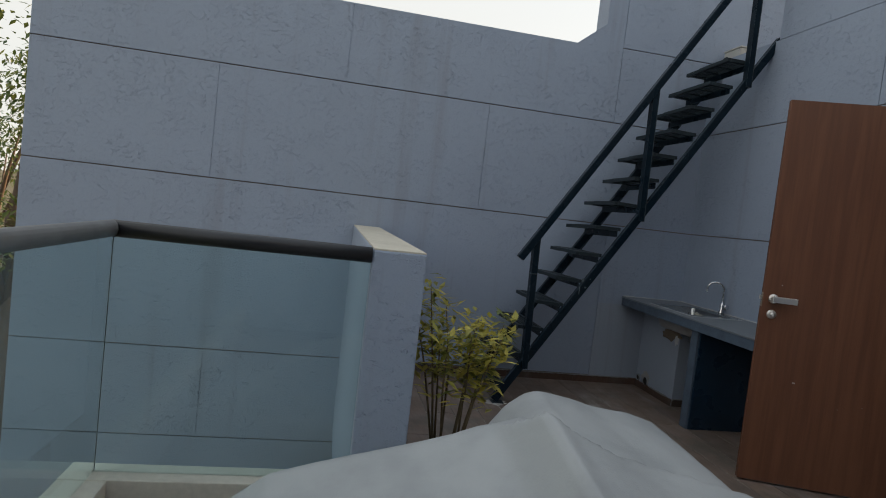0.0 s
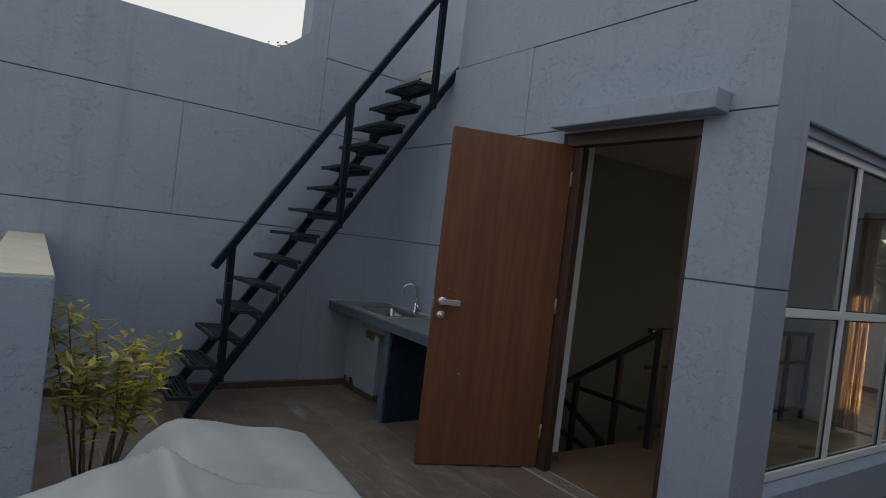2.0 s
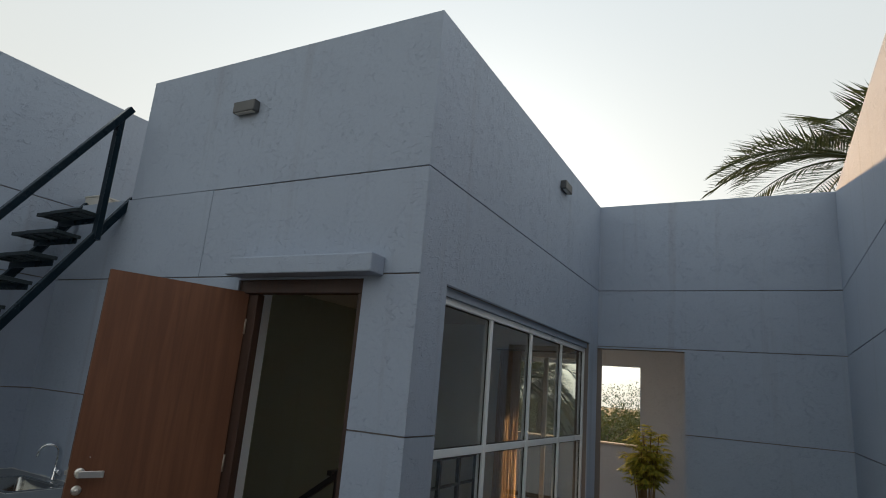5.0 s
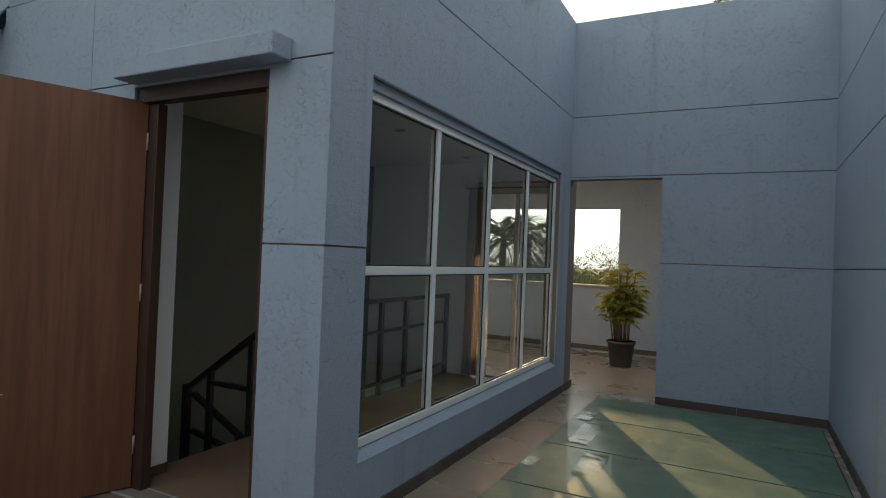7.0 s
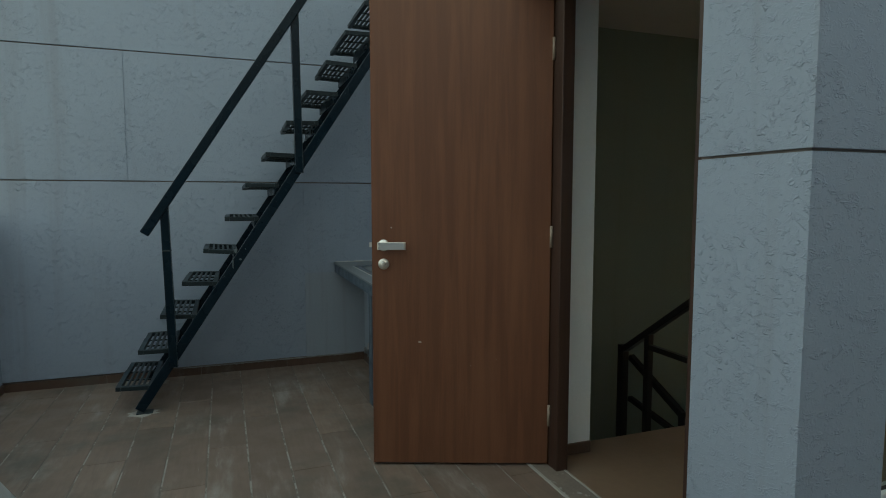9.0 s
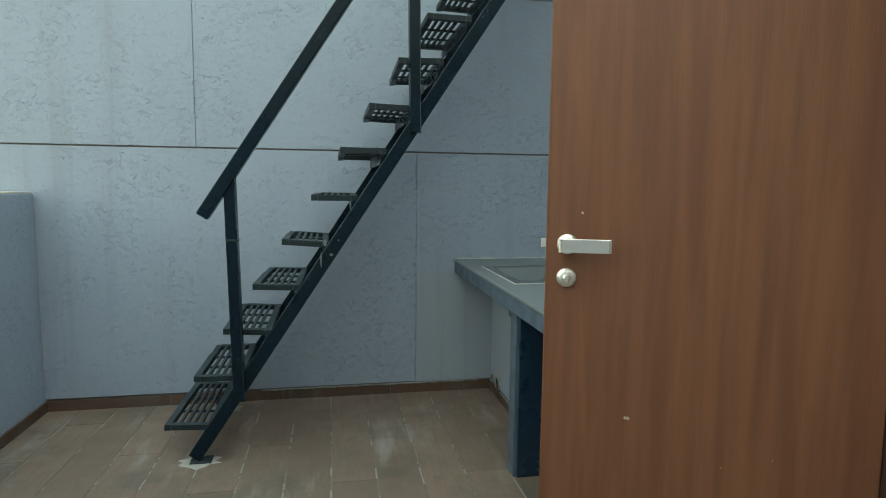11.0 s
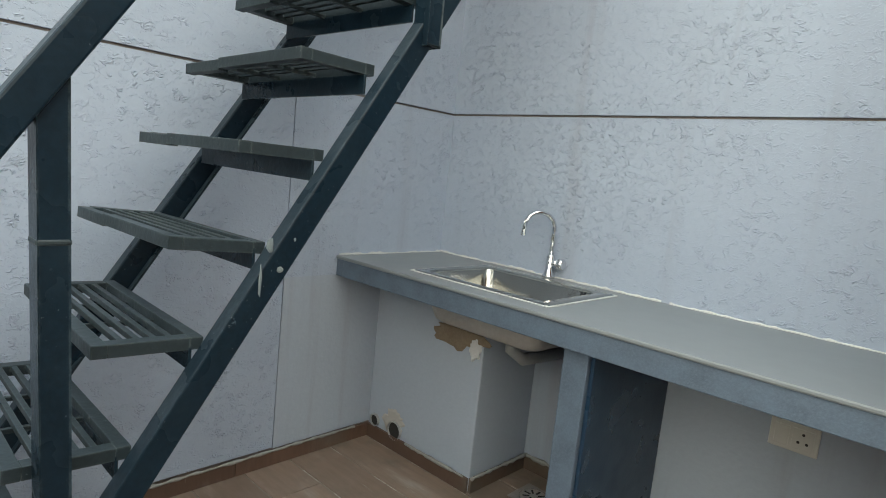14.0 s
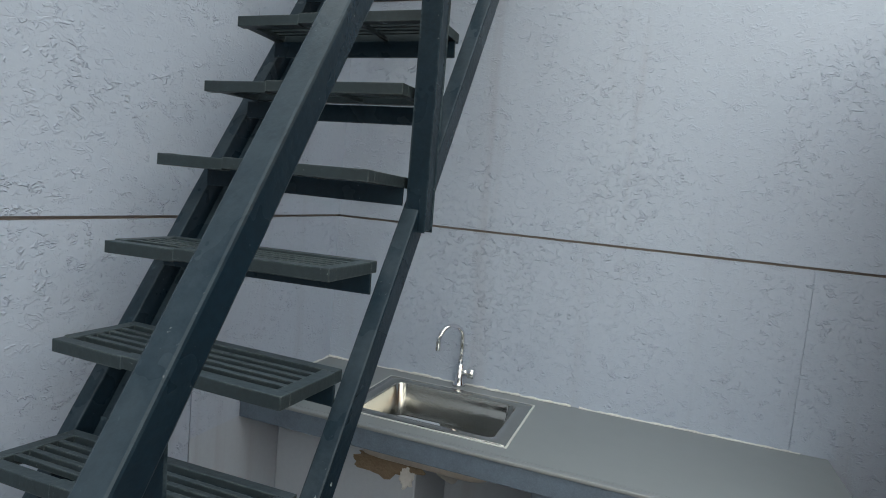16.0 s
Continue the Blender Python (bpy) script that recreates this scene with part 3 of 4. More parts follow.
for i in range(4):
    x0, x1 = MUL[i] + (0.024 if i else 0), MUL[i + 1] - (0.024 if i < 3 else 0)
    part("transom", box(x0, WY0 + 0.006, 1.255, x1, WY1 - 0.006, 1.305, 0.003), ALU, win)
    for z0, z1 in ((WZ0 + 0.045, 1.255), (1.305, WZ1 - 0.045)):
        p = part("pane", box(x0, WY0 + 0.026, z0, x1, WY0 + 0.034, z1), GLASS, win)
        p.visible_shadow = False
        bm = bmesh.new()
        for q in ((x0, z0, x0 + 0.008, z1), (x1 - 0.008, z0, x1, z1), (x0 + 0.008, z0, x1 - 0.008, z0 + 0.008), (x0 + 0.008, z1 - 0.008, x1 - 0.008, z1)):
            add_box(bm, q[0], WY0 + 0.018, q[1], q[2], WY0 + 0.025, q[3])
        part("gasket", bm, GASKET, p)
part("head_filler", box(WX0, YW + 0.03, WZ1 + 0.001, WX1, WY1 + 0.03, HEAD), WALL, win, "grey plaster strip above the frame")
bm = bmesh.new()
ends = [[bm.verts.new((x, y, z)) for y, z in ((YW - 0.001, SILL - 0.02), (YW - 0.001, SILL), (YW + 0.006, SILL + 0.005), (WY0 + 0.01, WZ0 - 0.004), (WY1 + 0.03, WZ0 - 0.002), (WY1 + 0.03, SILL - 0.02))] for x in (WX0, WX1)]
bm.faces.new(ends[0]), bm.faces.new(ends[1])
for k in range(6):
    bm.faces.new((ends[0][k], ends[0][(k + 1) % 6], ends[1][(k + 1) % 6], ends[1][k]))
part("window_sill", bm, WALL, win, "sloping grey plaster sill")

# glazed terrace door of the room, with a curtain
slide = thing("sliding_door", "white-framed glass terrace door of the stair room", "glass door", kind="structure", at=(8.2, 2.6, 0))
part("rail", box(8.18, 2.126, 2.13, 8.26, 3.19, 2.20, 0.003), ALU, slide)
part("track", box(8.18, 2.126, -0.003, 8.26, 3.19, 0.02, 0.003), PLASTIC_DK, slide)
for y in (2.126, 2.62, 3.14):
    part("stile", box(8.20, y, 0.02, 8.24, y + 0.05, 2.13, 0.003), ALU, slide)
for y in (2.176, 2.67):
    p = part("pane", box(8.216, y, 0.02, 8.224, y + 0.444 + (0.026 if y > 2.5 else 0), 2.13), GLASS, slide)
    p.visible_shadow = False


def curtain_mat():
    m, t, b = material("beige_curtain_cloth")
    c = mixed(t, ramp(t, noise_at(t, 90, 3), 0.35, 0.7), (0.46, 0.35, 0.23), (0.36, 0.27, 0.17))
    t.links.new(c, b.inputs["Base Color"])
    b.inputs["Roughness"].default_value = 0.9
    tr = node(t, "BsdfTranslucent")
    t.links.new(c, tr.inputs["Color"])
    mix = node(t, "MixShader", Fac=0.5)
    t.links.new(b.outputs["BSDF"], mix.inputs[1])
    t.links.new(tr.outputs["BSDF"], mix.inputs[2])
    t.links.new(mix.outputs["Shader"], t.nodes["Material Output"].inputs["Surface"])
    return m


def curtain():
    bm = bmesh.new()
    n, rows = 60, 8
    grid = []
    for j in range(rows + 1):
        z = 0.03 + 2.15 * j / rows
        spread = 1.0 + 0.12 * (1 - j / rows)
        grid.append([bm.verts.new((8.08 + 0.035 * math.sin(i * 1.25) + 0.01 * math.sin(i * 0.41 + j), 3.06 + (i / n - 0.5) * 0.26 * spread, z)) for i in range(n + 1)])
    for j in range(rows):
        for i in range(n):
            bm.faces.new((grid[j][i], grid[j][i + 1], grid[j + 1][i + 1], grid[j + 1][i])).smooth = True
    c = thing("curtain", "beige curtain gathered beside the glass terrace door", "curtain", at=(8.08, 3.03, 0))
    part("cloth", bm, curtain_mat(), c)
    part("rod", tube([(8.08, 2.14, 2.19), (8.08, 3.25, 2.19)], 0.01), PLASTIC_DK, c)


curtain()

# guard rail and stair rail inside
guard = thing("guard_rail", "black metal guard rail beside the indoor stairwell", "railing", at=(6.7, 3.44, 0))
part("handrail", bar((5.24, 3.44, 0.92), (8.12, 3.44, 0.92), 0.05, 0.04, 0.004), RAIL_DARK, guard)
for z in (0.62, 0.12):
    part("rail", bar((5.24, 3.44, z), (8.12, 3.44, z), 0.03, 0.03, 0.003), RAIL_DARK, guard)
for k in range(1, 7):
    x = 5.27 + k * 0.468
    part("post", box(x - 0.022, 3.418, 0.0, x + 0.022, 3.462, 0.90, 0.003), RAIL_DARK, guard)
stair_rail = thing("stair_rail", "black metal hand rail going down the indoor stair", "railing", at=(5.24, 3.9, -0.8))
A, B = Vector((5.24, 3.31, 0.95)), Vector((5.24, 4.40, 0.185))
part("handrail", bar(A, B, 0.052, 0.042, 0.004), RAIL_DARK, stair_rail)
part("rail", bar((5.24, 3.35, 0.275), (5.24, 4.15, 0.275), 0.036, 0.036, 0.003), RAIL_DARK, stair_rail)
part("lower_rail", bar((5.31, 4.40, 0.13), (5.31, 3.56, -0.27), 0.036, 0.036, 0.003), RAIL_DARK, stair_rail)
part("lower_rail", bar((5.31, 4.40, -0.18), (5.31, 3.56, -0.32), 0.03, 0.03, 0.003), RAIL_DARK, stair_rail)
for y, z, z0 in ((3.335, 0.955, -0.004), (3.69, 0.66, -0.72), (4.13, 0.36, -0.72), (4.40, 0.225, -0.9)):
    w = 0.028 if y in (3.335, 4.40) else 0.022
    part("post", box(5.24 - w, y - w, z0, 5.24 + w, y + w, z, 0.003), RAIL_DARK, stair_rail)
part("post", box(5.29, 3.85, -0.9, 5.33, 3.89, -0.10, 0.003), RAIL_DARK, stair_rail)
indoor = thing("indoor_stair", "brown tiled indoor stair going down", "stair", kind="structure", at=(4.75, 3.5, -3.2))
for k in range(5):
    part("step", box(4.264, 3.49 + k * 0.26, -3.2, 5.22, 3.49 + (k + 1) * 0.26 if k < 4 else 4.60, -0.18 * (k + 1)), TILE, indoor)

# ---- steel stair ----
stair = thing("steel_stair", "steep charcoal-painted steel stair with grated treads", "stair", at=(2.1, 5.1, 0))
SLOPE = 1.517
for y in (4.755, 5.37):
    a, b = Vector((2.051, y, 0.0)), Vector((2.051 + 2.93 / SLOPE, y, 2.93))
    d = (b - a).normalized()
    s = part("stringer", bar(a + d * 0.02 + Vector((-0.009, 0, 0.006)), b + Vector((-0.009, 0, 0.006)), 0.042, 0.056, 0.004, up=(-1, 0, 0.66)), STEEL, stair)
    inner = 0.026 if y < 5 else -0.026
    part("flange", bar(a + d * 0.05 + Vector((0.014, inner, -0.009)), b + Vector((0.014, inner, -0.009)), 0.03, 0.006, 0.0, up=(-1, 0, 0.6)), STEEL, s)
    part("foot_plate", box(2.035, y - 0.035, 0.004, 2.125, y + 0.035, 0.010, 0.002), STEEL_DULL, stair)
    bm = bmesh.new()
    pad = [[bm.verts.new((2.07 + (0.085 + 0.02 * math.sin(k * 2.3 + y)) * g * math.cos(k * math.tau / 16), y + (0.065 + 0.015 * math.sin(k * 1.7)) * g * math.sin(k * math.tau / 16), z)) for k in range(16)] for g, z in ((1.0, 0.0), (0.8, 0.004))]
    bm.faces.new(pad[1])
    for k in range(16):
        bm.faces.new((pad[0][k], pad[0][(k + 1) % 16], pad[1][(k + 1) % 16], pad[1][k]))
    part("mortar_pad", bm, CONCRETE, stair, "pale cement smear under the foot")


def tread_mesh():
    bm = bmesh.new()
    W, D, H = 0.565, 0.201, 0.026
    add_box(bm, 0, 0, -H, 0.028, W * 0.66, 0, 0.0015)
    add_box(bm, 0.002, W * 0.66, -H - 0.004, 0.029, W, -0.003, 0.0015)
    add_box(bm, D - 0.026, 0, -H, D, W, 0, 0.0015)
    for k in range(4):
        x = 0.028 + (D - 0.054) * (k + 1) / 5
        add_box(bm, x - 0.006, 0.028, -0.014, x + 0.006, W - 0.028, -0.002, 0.001)
    for y in (0.0, W - 0.03):
        add_box(bm, 0.028, y, -H, D - 0.026, y + 0.03, -0.0005, 0.0015)
    for y in (W * 0.36, W * 0.66):
        add_box(bm, 0.028, y - 0.005, -0.024, D - 0.026, y + 0.005, -0.0145)
    return mesh_of("tread", bm, STEEL_DULL)


TREAD = tread_mesh()
SUPPORT = mesh_of("tread_support", box(0.172, 0.0, -0.072, 0.178, 0.568, -0.027), STEEL)
RISES = (0.165, 0.375, 0.582, 0.776, 0.972, 1.165, 1.374, 1.567, 1.766, 1.963, 2.158, 2.355, 2.552, 2.748)
LEANS = (2.2, 1.0, 3.0, 2.0, 4.2, 0.4, 0.3, 1.8, -1.5, 0.8, 2.4, -0.8, 1.5, 0.6)
for k in range(14):
    for nm, me in (("tread", TREAD), ("tread_support", SUPPORT)):
        o = new(nm, me)
        o.parent = stair
        o.matrix_parent_inverse = stair.matrix_world.inverted()
        o.matrix_basis = pose(1.9254 + k * 0.1268, 4.778, RISES[k], (0.5, -0.7, 0.3, 0.0, -0.4)[k % 5], LEANS[k] if nm == "tread" else 0, (-0.8, 0.6, 0.0, -1.2, 0.4)[k % 5])
ra, rb = Vector((2.118, 4.733, 1.072)), Vector((3.79, 4.733, 3.64))
part("handrail", bar(ra, rb, 0.052, 0.052, 0.005, up=(-1, 0, 0.6)), STEEL, stair)
for x, lean, z0, z1 in ((2.248, -0.02, 0.27, 1.25), (3.01, -0.012, 1.44, 2.42), (3.735, -0.01, 2.54, 3.54)):
    part("post", bar((x, 4.742, z0), (x + lean, 4.742, z1), 0.046, 0.046, 0.003, up=(0, 1, 0)), STEEL, stair)
part("weld", box(2.234 - 0.025, 4.7165, 0.966, 2.234 + 0.025, 4.7675, 0.976, 0.003), STEEL_DULL, stair, "rough weld seam round the post")

SPLASH = plain("pale_paint_splash", (0.13, 0.155, 0.165), 0.6, 0, 0.4, 40, 0.001)
rnd = random.Random(31)
for sx, sz, su, sv in ((2.618, 0.958, 0.009, 0.016), (2.60, 0.885, 0.0035, 0.034), (2.643, 0.906, 0.008, 0.006), (2.675, 0.969, 0.003, 0.004)):
    bm = bmesh.new()
    wob = [rnd.uniform(0.75, 1.25) for _ in range(18)]
    rim = [bm.verts.new((sx + su * math.cos(i * math.tau / 18) * (wob[i] + wob[i - 1]) / 2, 4.7335, sz + sv * math.sin(i * math.tau / 18) * (wob[i] + wob[i - 1]) / 2)) for i in range(18)]
    inner = [bm.verts.new((sx + (v.co.x - sx) * 0.6, 4.7322, sz + (v.co.z - sz) * 0.6)) for v in rim]
    for i in range(18):
        bm.faces.new((rim[i], rim[(i + 1) % 18], inner[(i + 1) % 18], inner[i]))
    bm.faces.new(inner)
    part("paint_splash", bm, SPLASH, stair, "pale paint splash")
for dx in (6.32, 7.75):
    dl = thing("downlight", "small round white downlight in the room ceiling, unlit", "downlight", "ceiling downlights", at=(dx, 3.1, 2.5))
    part("ring", tube([(dx, 3.1, 2.4995), (dx, 3.1, 2.492), (dx, 3.1, 2.490)], (0.052, 0.05, 0.042), 22), PLASTIC_W, dl)
    part("lens", tube([(dx, 3.1, 2.4898), (dx, 3.1, 2.4885)], (0.04, 0.038), 20), PLASTIC_DK, dl)

# ---- counter, sink, tap ----
counter = thing("counter", "grey stone counter top with a speckled front edge", "counter", at=(3.64, 4.5, 0))
CX0, CY0, CZ = 3.352, 3.62, 0.786
SX0, SX1, SY0, SY1 = 3.475, 3.80, 4.625, 5.10
bm = bmesh.new()
gx, gy = (CX0 + 0.02, SX0, SX1, XD), (CY0, SY0, SY1, YB)
gv = [[bm.verts.new((a, c, CZ)) for c in gy] for a in gx]
faces = [bm.faces.new((gv[i][j], gv[i + 1][j], gv[i + 1][j + 1], gv[i][j + 1])) for i in range(3) for j in range(3) if (i, j) != (1, 1)]
low = bmesh.ops.extrude_face_region(bm, geom=faces)["geom"]
bmesh.ops.translate(bm, vec=(0, 0, -0.03), verts=[v for v in low if isinstance(v, bmesh.types.BMVert)])
part("top", bm, GRANITE_TOP, counter)
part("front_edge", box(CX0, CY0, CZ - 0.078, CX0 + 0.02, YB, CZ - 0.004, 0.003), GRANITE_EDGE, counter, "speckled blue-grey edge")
part("nosing", box(CX0 - 0.006, CY0, CZ - 0.012, CX0 + 0.02, YB, CZ + 0.001, 0.004), GRANITE_TOP, counter)
bm = bmesh.new()
for q in ((CX0 + 0.03, CY0, SX0 - 0.02, YB), (SX0 - 0.02, CY0, XD, SY0 - 0.02), (SX0 - 0.02, SY1 + 0.02, XD, YB)):
    add_box(bm, q[0], q[1], CZ - 0.075, q[2], q[3], CZ - 0.031)
part("bed", bm, CONCRETE, counter)
slab = thing("counter_support", "upright stone slab carrying the counter", "support", at=(3.6, 4.42, 0))
part("slab", box(3.382, 4.398, 0.0, XD, 4.474, CZ - 0.079, 0.003), GRANITE_EDGE, slab)
part("facing", box(3.397, 4.385, 0.0, XD, 4.397, CZ - 0.079, 0.002), SLAB_SIDE, slab, "dark blue polished side")
stub = setting("wall_stub", box(STX, STY, 0.0, XD, YB, 0.66, 0.006), STUB, "plastered pipe chase under the sink with a broken corner", "wall")


def sink_bowl():
    sink = thing("sink", "stainless steel sink set into the counter", "sink", at=(3.64, 4.86, CZ))
    bm = bmesh.new()
    cx, cy = (SX0 + SX1) / 2, (SY0 + SY1) / 2

    def ring(w, d, r, z):
        pts = []
        for qx, qy, a0 in ((1, 1, 0), (-1, 1, 90), (-1, -1, 180), (1, -1, 270)):
            for k in range(6):
                a = radians(a0 + 18 * k)
                pts.append(bm.verts.new((cx + qx * (w / 2 - r) + r * math.cos(a), cy + qy * (d / 2 - r) + r * math.sin(a), z)))
        return pts

    w, d = SX1 - SX0, SY1 - SY0
    rings = [ring(w + 0.085, d + 0.10, 0.012, CZ + 0.0005), ring(w + 0.082, d + 0.097, 0.012, CZ + 0.004), ring(w + 0.01, d + 0.01, 0.03, CZ + 0.004), ring(w - 0.002, d - 0.002, 0.035, CZ - 0.004),
             ring(w - 0.012, d - 0.012, 0.045, CZ - 0.12), ring(w - 0.03, d - 0.03, 0.045, CZ - 0.152), ring(w - 0.07, d - 0.07, 0.03, CZ - 0.162), ring(0.09, 0.09, 0.044, CZ - 0.166)]
    for r1, r2 in zip(rings, rings[1:]):
        for k in range(24):
            bm.faces.new((r1[k], r1[(k + 1) % 24], r2[(k + 1) % 24], r2[k])).smooth = True
    bm.faces.new(rings[-1])
    part("bowl", bm, INOX, sink)
    bm = bmesh.new()
    a, c = w / 2 + 0.0425, d / 2 + 0.05
    for q in ((-a - 0.006, -c - 0.006, -a, c + 0.006), (a, -c - 0.006, a + 0.004, c + 0.006), (-a, -c - 0.007, a, -c), (-a, c, a, c + 0.005)):
        add_box(bm, cx + q[0], cy + q[1], CZ, cx + q[2], cy + q[3], CZ + 0.0035, 0.001)
    part("sealant_bead", bm, PUTTY, sink, "white sealant bead round the rim")
    part("waste", tube([(cx, cy, CZ - 0.1655), (cx, cy, CZ - 0.161), (cx, cy, CZ - 0.163)], (0.042, 0.036, 0.012), 20), CHROME, sink)
    bm = bmesh.new()
    shell = [ring(w + 0.016, d + 0.016, 0.045, CZ - 0.032), ring(w + 0.006, d + 0.006, 0.05, CZ - 0.125), ring(w - 0.012, d - 0.012, 0.055, CZ - 0.158), ring(w - 0.06, d - 0.06, 0.05, CZ - 0.173)]
    for r1, r2 in zip(shell, shell[1:]):
        for k in range(24):
            bm.faces.new((r1[k], r1[(k + 1) % 24], r2[(k + 1) % 24], r2[k])).smooth = True
    bm.faces.new(shell[-1])
    part("outer_shell", bm, plain("sink_coating", (0.33, 0.315, 0.3), 0.45, 0, 0.3, 12, 0.001), sink, "dull coated underside")
    part("waste_pipe", tube([(cx, cy - 0.03, CZ - 0.176), (cx, cy - 0.03, CZ - 0.23), (cx + 0.05, cy - 0.05, CZ - 0.27), (XD, cy - 0.06, CZ - 0.28)], 0.022, 14), PIPE, sink)


sink_bowl()


def tap():
    ob = thing("tap", "chrome swan-neck tap behind the sink", "tap", at=(3.898, 4.885, CZ))
    x, y = 3.898, 4.885
    part("base", tube([(x, y, CZ), (x, y, CZ + 0.008), (x, y, CZ + 0.03), (x, y, CZ + 0.085), (x, y, CZ + 0.09)], (0.025, 0.024, 0.016, 0.016, 0.010), 20), CHROME, ob)
    pts = [(x, y, CZ + 0.085), (x, y, CZ + 0.18)]
    for k in range(1, 13):
        a = math.pi * k / 12 * 0.92
        pts.append((x - 0.055 + 0.055 * math.cos(a), y + 0.03 * (1 - math.cos(a)), CZ + 0.19 + 0.055 * math.sin(a)))
    pts.append((x - 0.112, y + 0.061, CZ + 0.155))
    part("spout", tube(pts, 0.0085, 14), CHROME, ob)
    part("valve", tube([(x, y - 0.005, CZ + 0.058), (x, y - 0.034, CZ + 0.058)], 0.012, 16), CHROME, ob)
    part("knob", tube([(x, y - 0.032, CZ + 0.058), (x, y - 0.036, CZ + 0.058), (x, y - 0.058, CZ + 0.058), (x, y - 0.061, CZ + 0.058)], (0.014, 0.021, 0.021, 0.016), 20), CHROME, ob)


tap()


def ragged_strip(name, a, b, w, h, label, category, nrm=(0, 0, 1), seed=3):
    """An uneven bead of putty from a to b."""
    rnd = random.Random(seed)
    a, b = Vector(a), Vector(b)
    n = int((b - a).length / 0.02)
    bm = bmesh.new()
    pts = [a.lerp(b, i / n) + Vector((0, 0, rnd.uniform(-0.2, 0.8) * h * 0.35)) for i in range(n + 1)]
    add_tube(bm, pts, [max(0.003, w * rnd.uniform(0.35, 1.25)) for _ in pts], 6)
    return solid(name, bm, PUTTY, label, category)


ragged_strip("sealant_bead", (XD - 0.002, 4.45, CZ), (XD - 0.002, YB, CZ), 0.0055, 0.016, "rough white sealant bead along the counter back", "sealant")
ragged_strip("sealant_bead", (3.36, YB - 0.002, CZ), (XD, YB - 0.002, CZ), 0.005, 0.016, "rough white sealant bead along the counter end", "sealant", seed=5)
ragged_strip("sealant_bead", (XD - 0.002, 3.7, CZ), (XD - 0.002, 4.42, CZ), 0.005, 0.01, "thin white sealant bead along the counter back", "sealant", seed=7)


def damage(name, c, u, v, n, seed, mat, label):
    """A chipped patch, a shallow uneven plate on a surface."""
    rnd = random.Random(seed)
    bm = bmesh.new()
    c, u, v, n = Vector(c), Vector(u), Vector(v), Vector(n)
    n_rim = 44
    wob = [rnd.uniform(0.55, 1.2) for _ in range(n_rim)]
    wob = [(wob[k - 1] + 2 * wob[k] + wob[(k + 1) % n_rim]) / 4 + rnd.uniform(-0.06, 0.06) for k in range(n_rim)]
    rim = [bm.verts.new(c + u * math.cos(k * math.tau / n_rim) * wob[k] + v * math.sin(k * math.tau / n_rim) * wob[k]) for k in range(n_rim)]
    mid = [bm.verts.new(c + (q.co - c) * 0.8 + n) for q in rim]
    bm.faces.new(mid)
    for k in range(n_rim):
        bm.faces.new((rim[k], rim[(k + 1) % n_rim], mid[(k + 1) % n_rim], mid[k]))
    return solid(name, bm, mat, label, "plaster patch")


MORTAR = plain("bare_mortar", (0.17, 0.132, 0.09), 0.95, 0, 0.5, 30, 0.004)
damage("mortar_patch", (STX - 0.001, 5.03, 0.57), (0, 0.15, 0), (0, 0, 0.062), (-0.004, 0, 0), 4, MORTAR, "bare brown mortar on the pipe chase under the sink")
damage("plaster_chip", (STX - 0.003, 4.945, 0.53), (0, 0.032, 0), (0, 0, 0.05), (-0.004, 0, 0), 9, PUTTY, "broken white plaster on the pipe chase corner")
damage("mortar_patch", (STX - 0.001, 5.33, 0.115), (0, 0.065, 0), (0, 0, 0.055), (-0.003, 0, 0), 6, CONCRETE, "rough cement round the waste pipe hole")
RESIDUE = plain("dried_cement_residue", (0.25, 0.245, 0.235), 0.95, 0, 0.4, 30, 0.002)
for a, c, w, sd in (((2.25, YB - 0.013, 0.057), (3.5, YB - 0.013, 0.057), 0.006, 12), ((STX - 0.013, STY + 0.02, 0.057), (STX - 0.013, 5.24, 0.057), 0.007, 13), ((STX, STY - 0.013, 0.057), (XD, STY - 0.013, 0.057), 0.008, 14),
                    ((XD - 0.013, 4.47, 0.057), (XD - 0.013, STY - 0.02, 0.057), 0.01, 15)):
    o = ragged_strip("cement_residue", a, c, w, 0.008, "dried cement residue along the skirting top", "cement residue", seed=sd)
    o.data.materials[0] = RESIDUE
for y, r in ((5.315, 0.038), (5.44, 0.026)):
    ob = thing("waste_pipe", "open grey plastic waste pipe end at the skirting", "pipe", at=(STX, y, 0.08))
    bm = bmesh.new()
    add_tube(bm, [(STX + 0.05, y, 0.082), (STX - 0.012, y, 0.082)], r, 20, False)
    add_tube(bm, [(STX - 0.012, y, 0.082), (STX + 0.05, y, 0.082)], r - 0.004, 20, False)
    part("pipe", bm, PIPE, ob)
    part("bore", tube([(STX + 0.03, y, 0.082), (STX - 0.006, y, 0.082)], r - 0.004, 20), GASKET, ob)
drain = thing("floor_drain", "square metal floor drain grate beside the skirting", "drain", at=(3.76, 4.74, 0))
part("frame", box(3.69, 4.67, -0.006, 3.83, 4.81, 0.003, 0.002), plain("dull_drain_steel", (0.3, 0.29, 0.27), 0.55, 0.6, 0.4, 20), drain)
part("grate", tube([(3.76, 4.74, 0.003), (3.76, 4.74, 0.006), (3.76, 4.74, 0.0065)], (0.052, 0.05, 0.03), 22), NICKEL, drain)
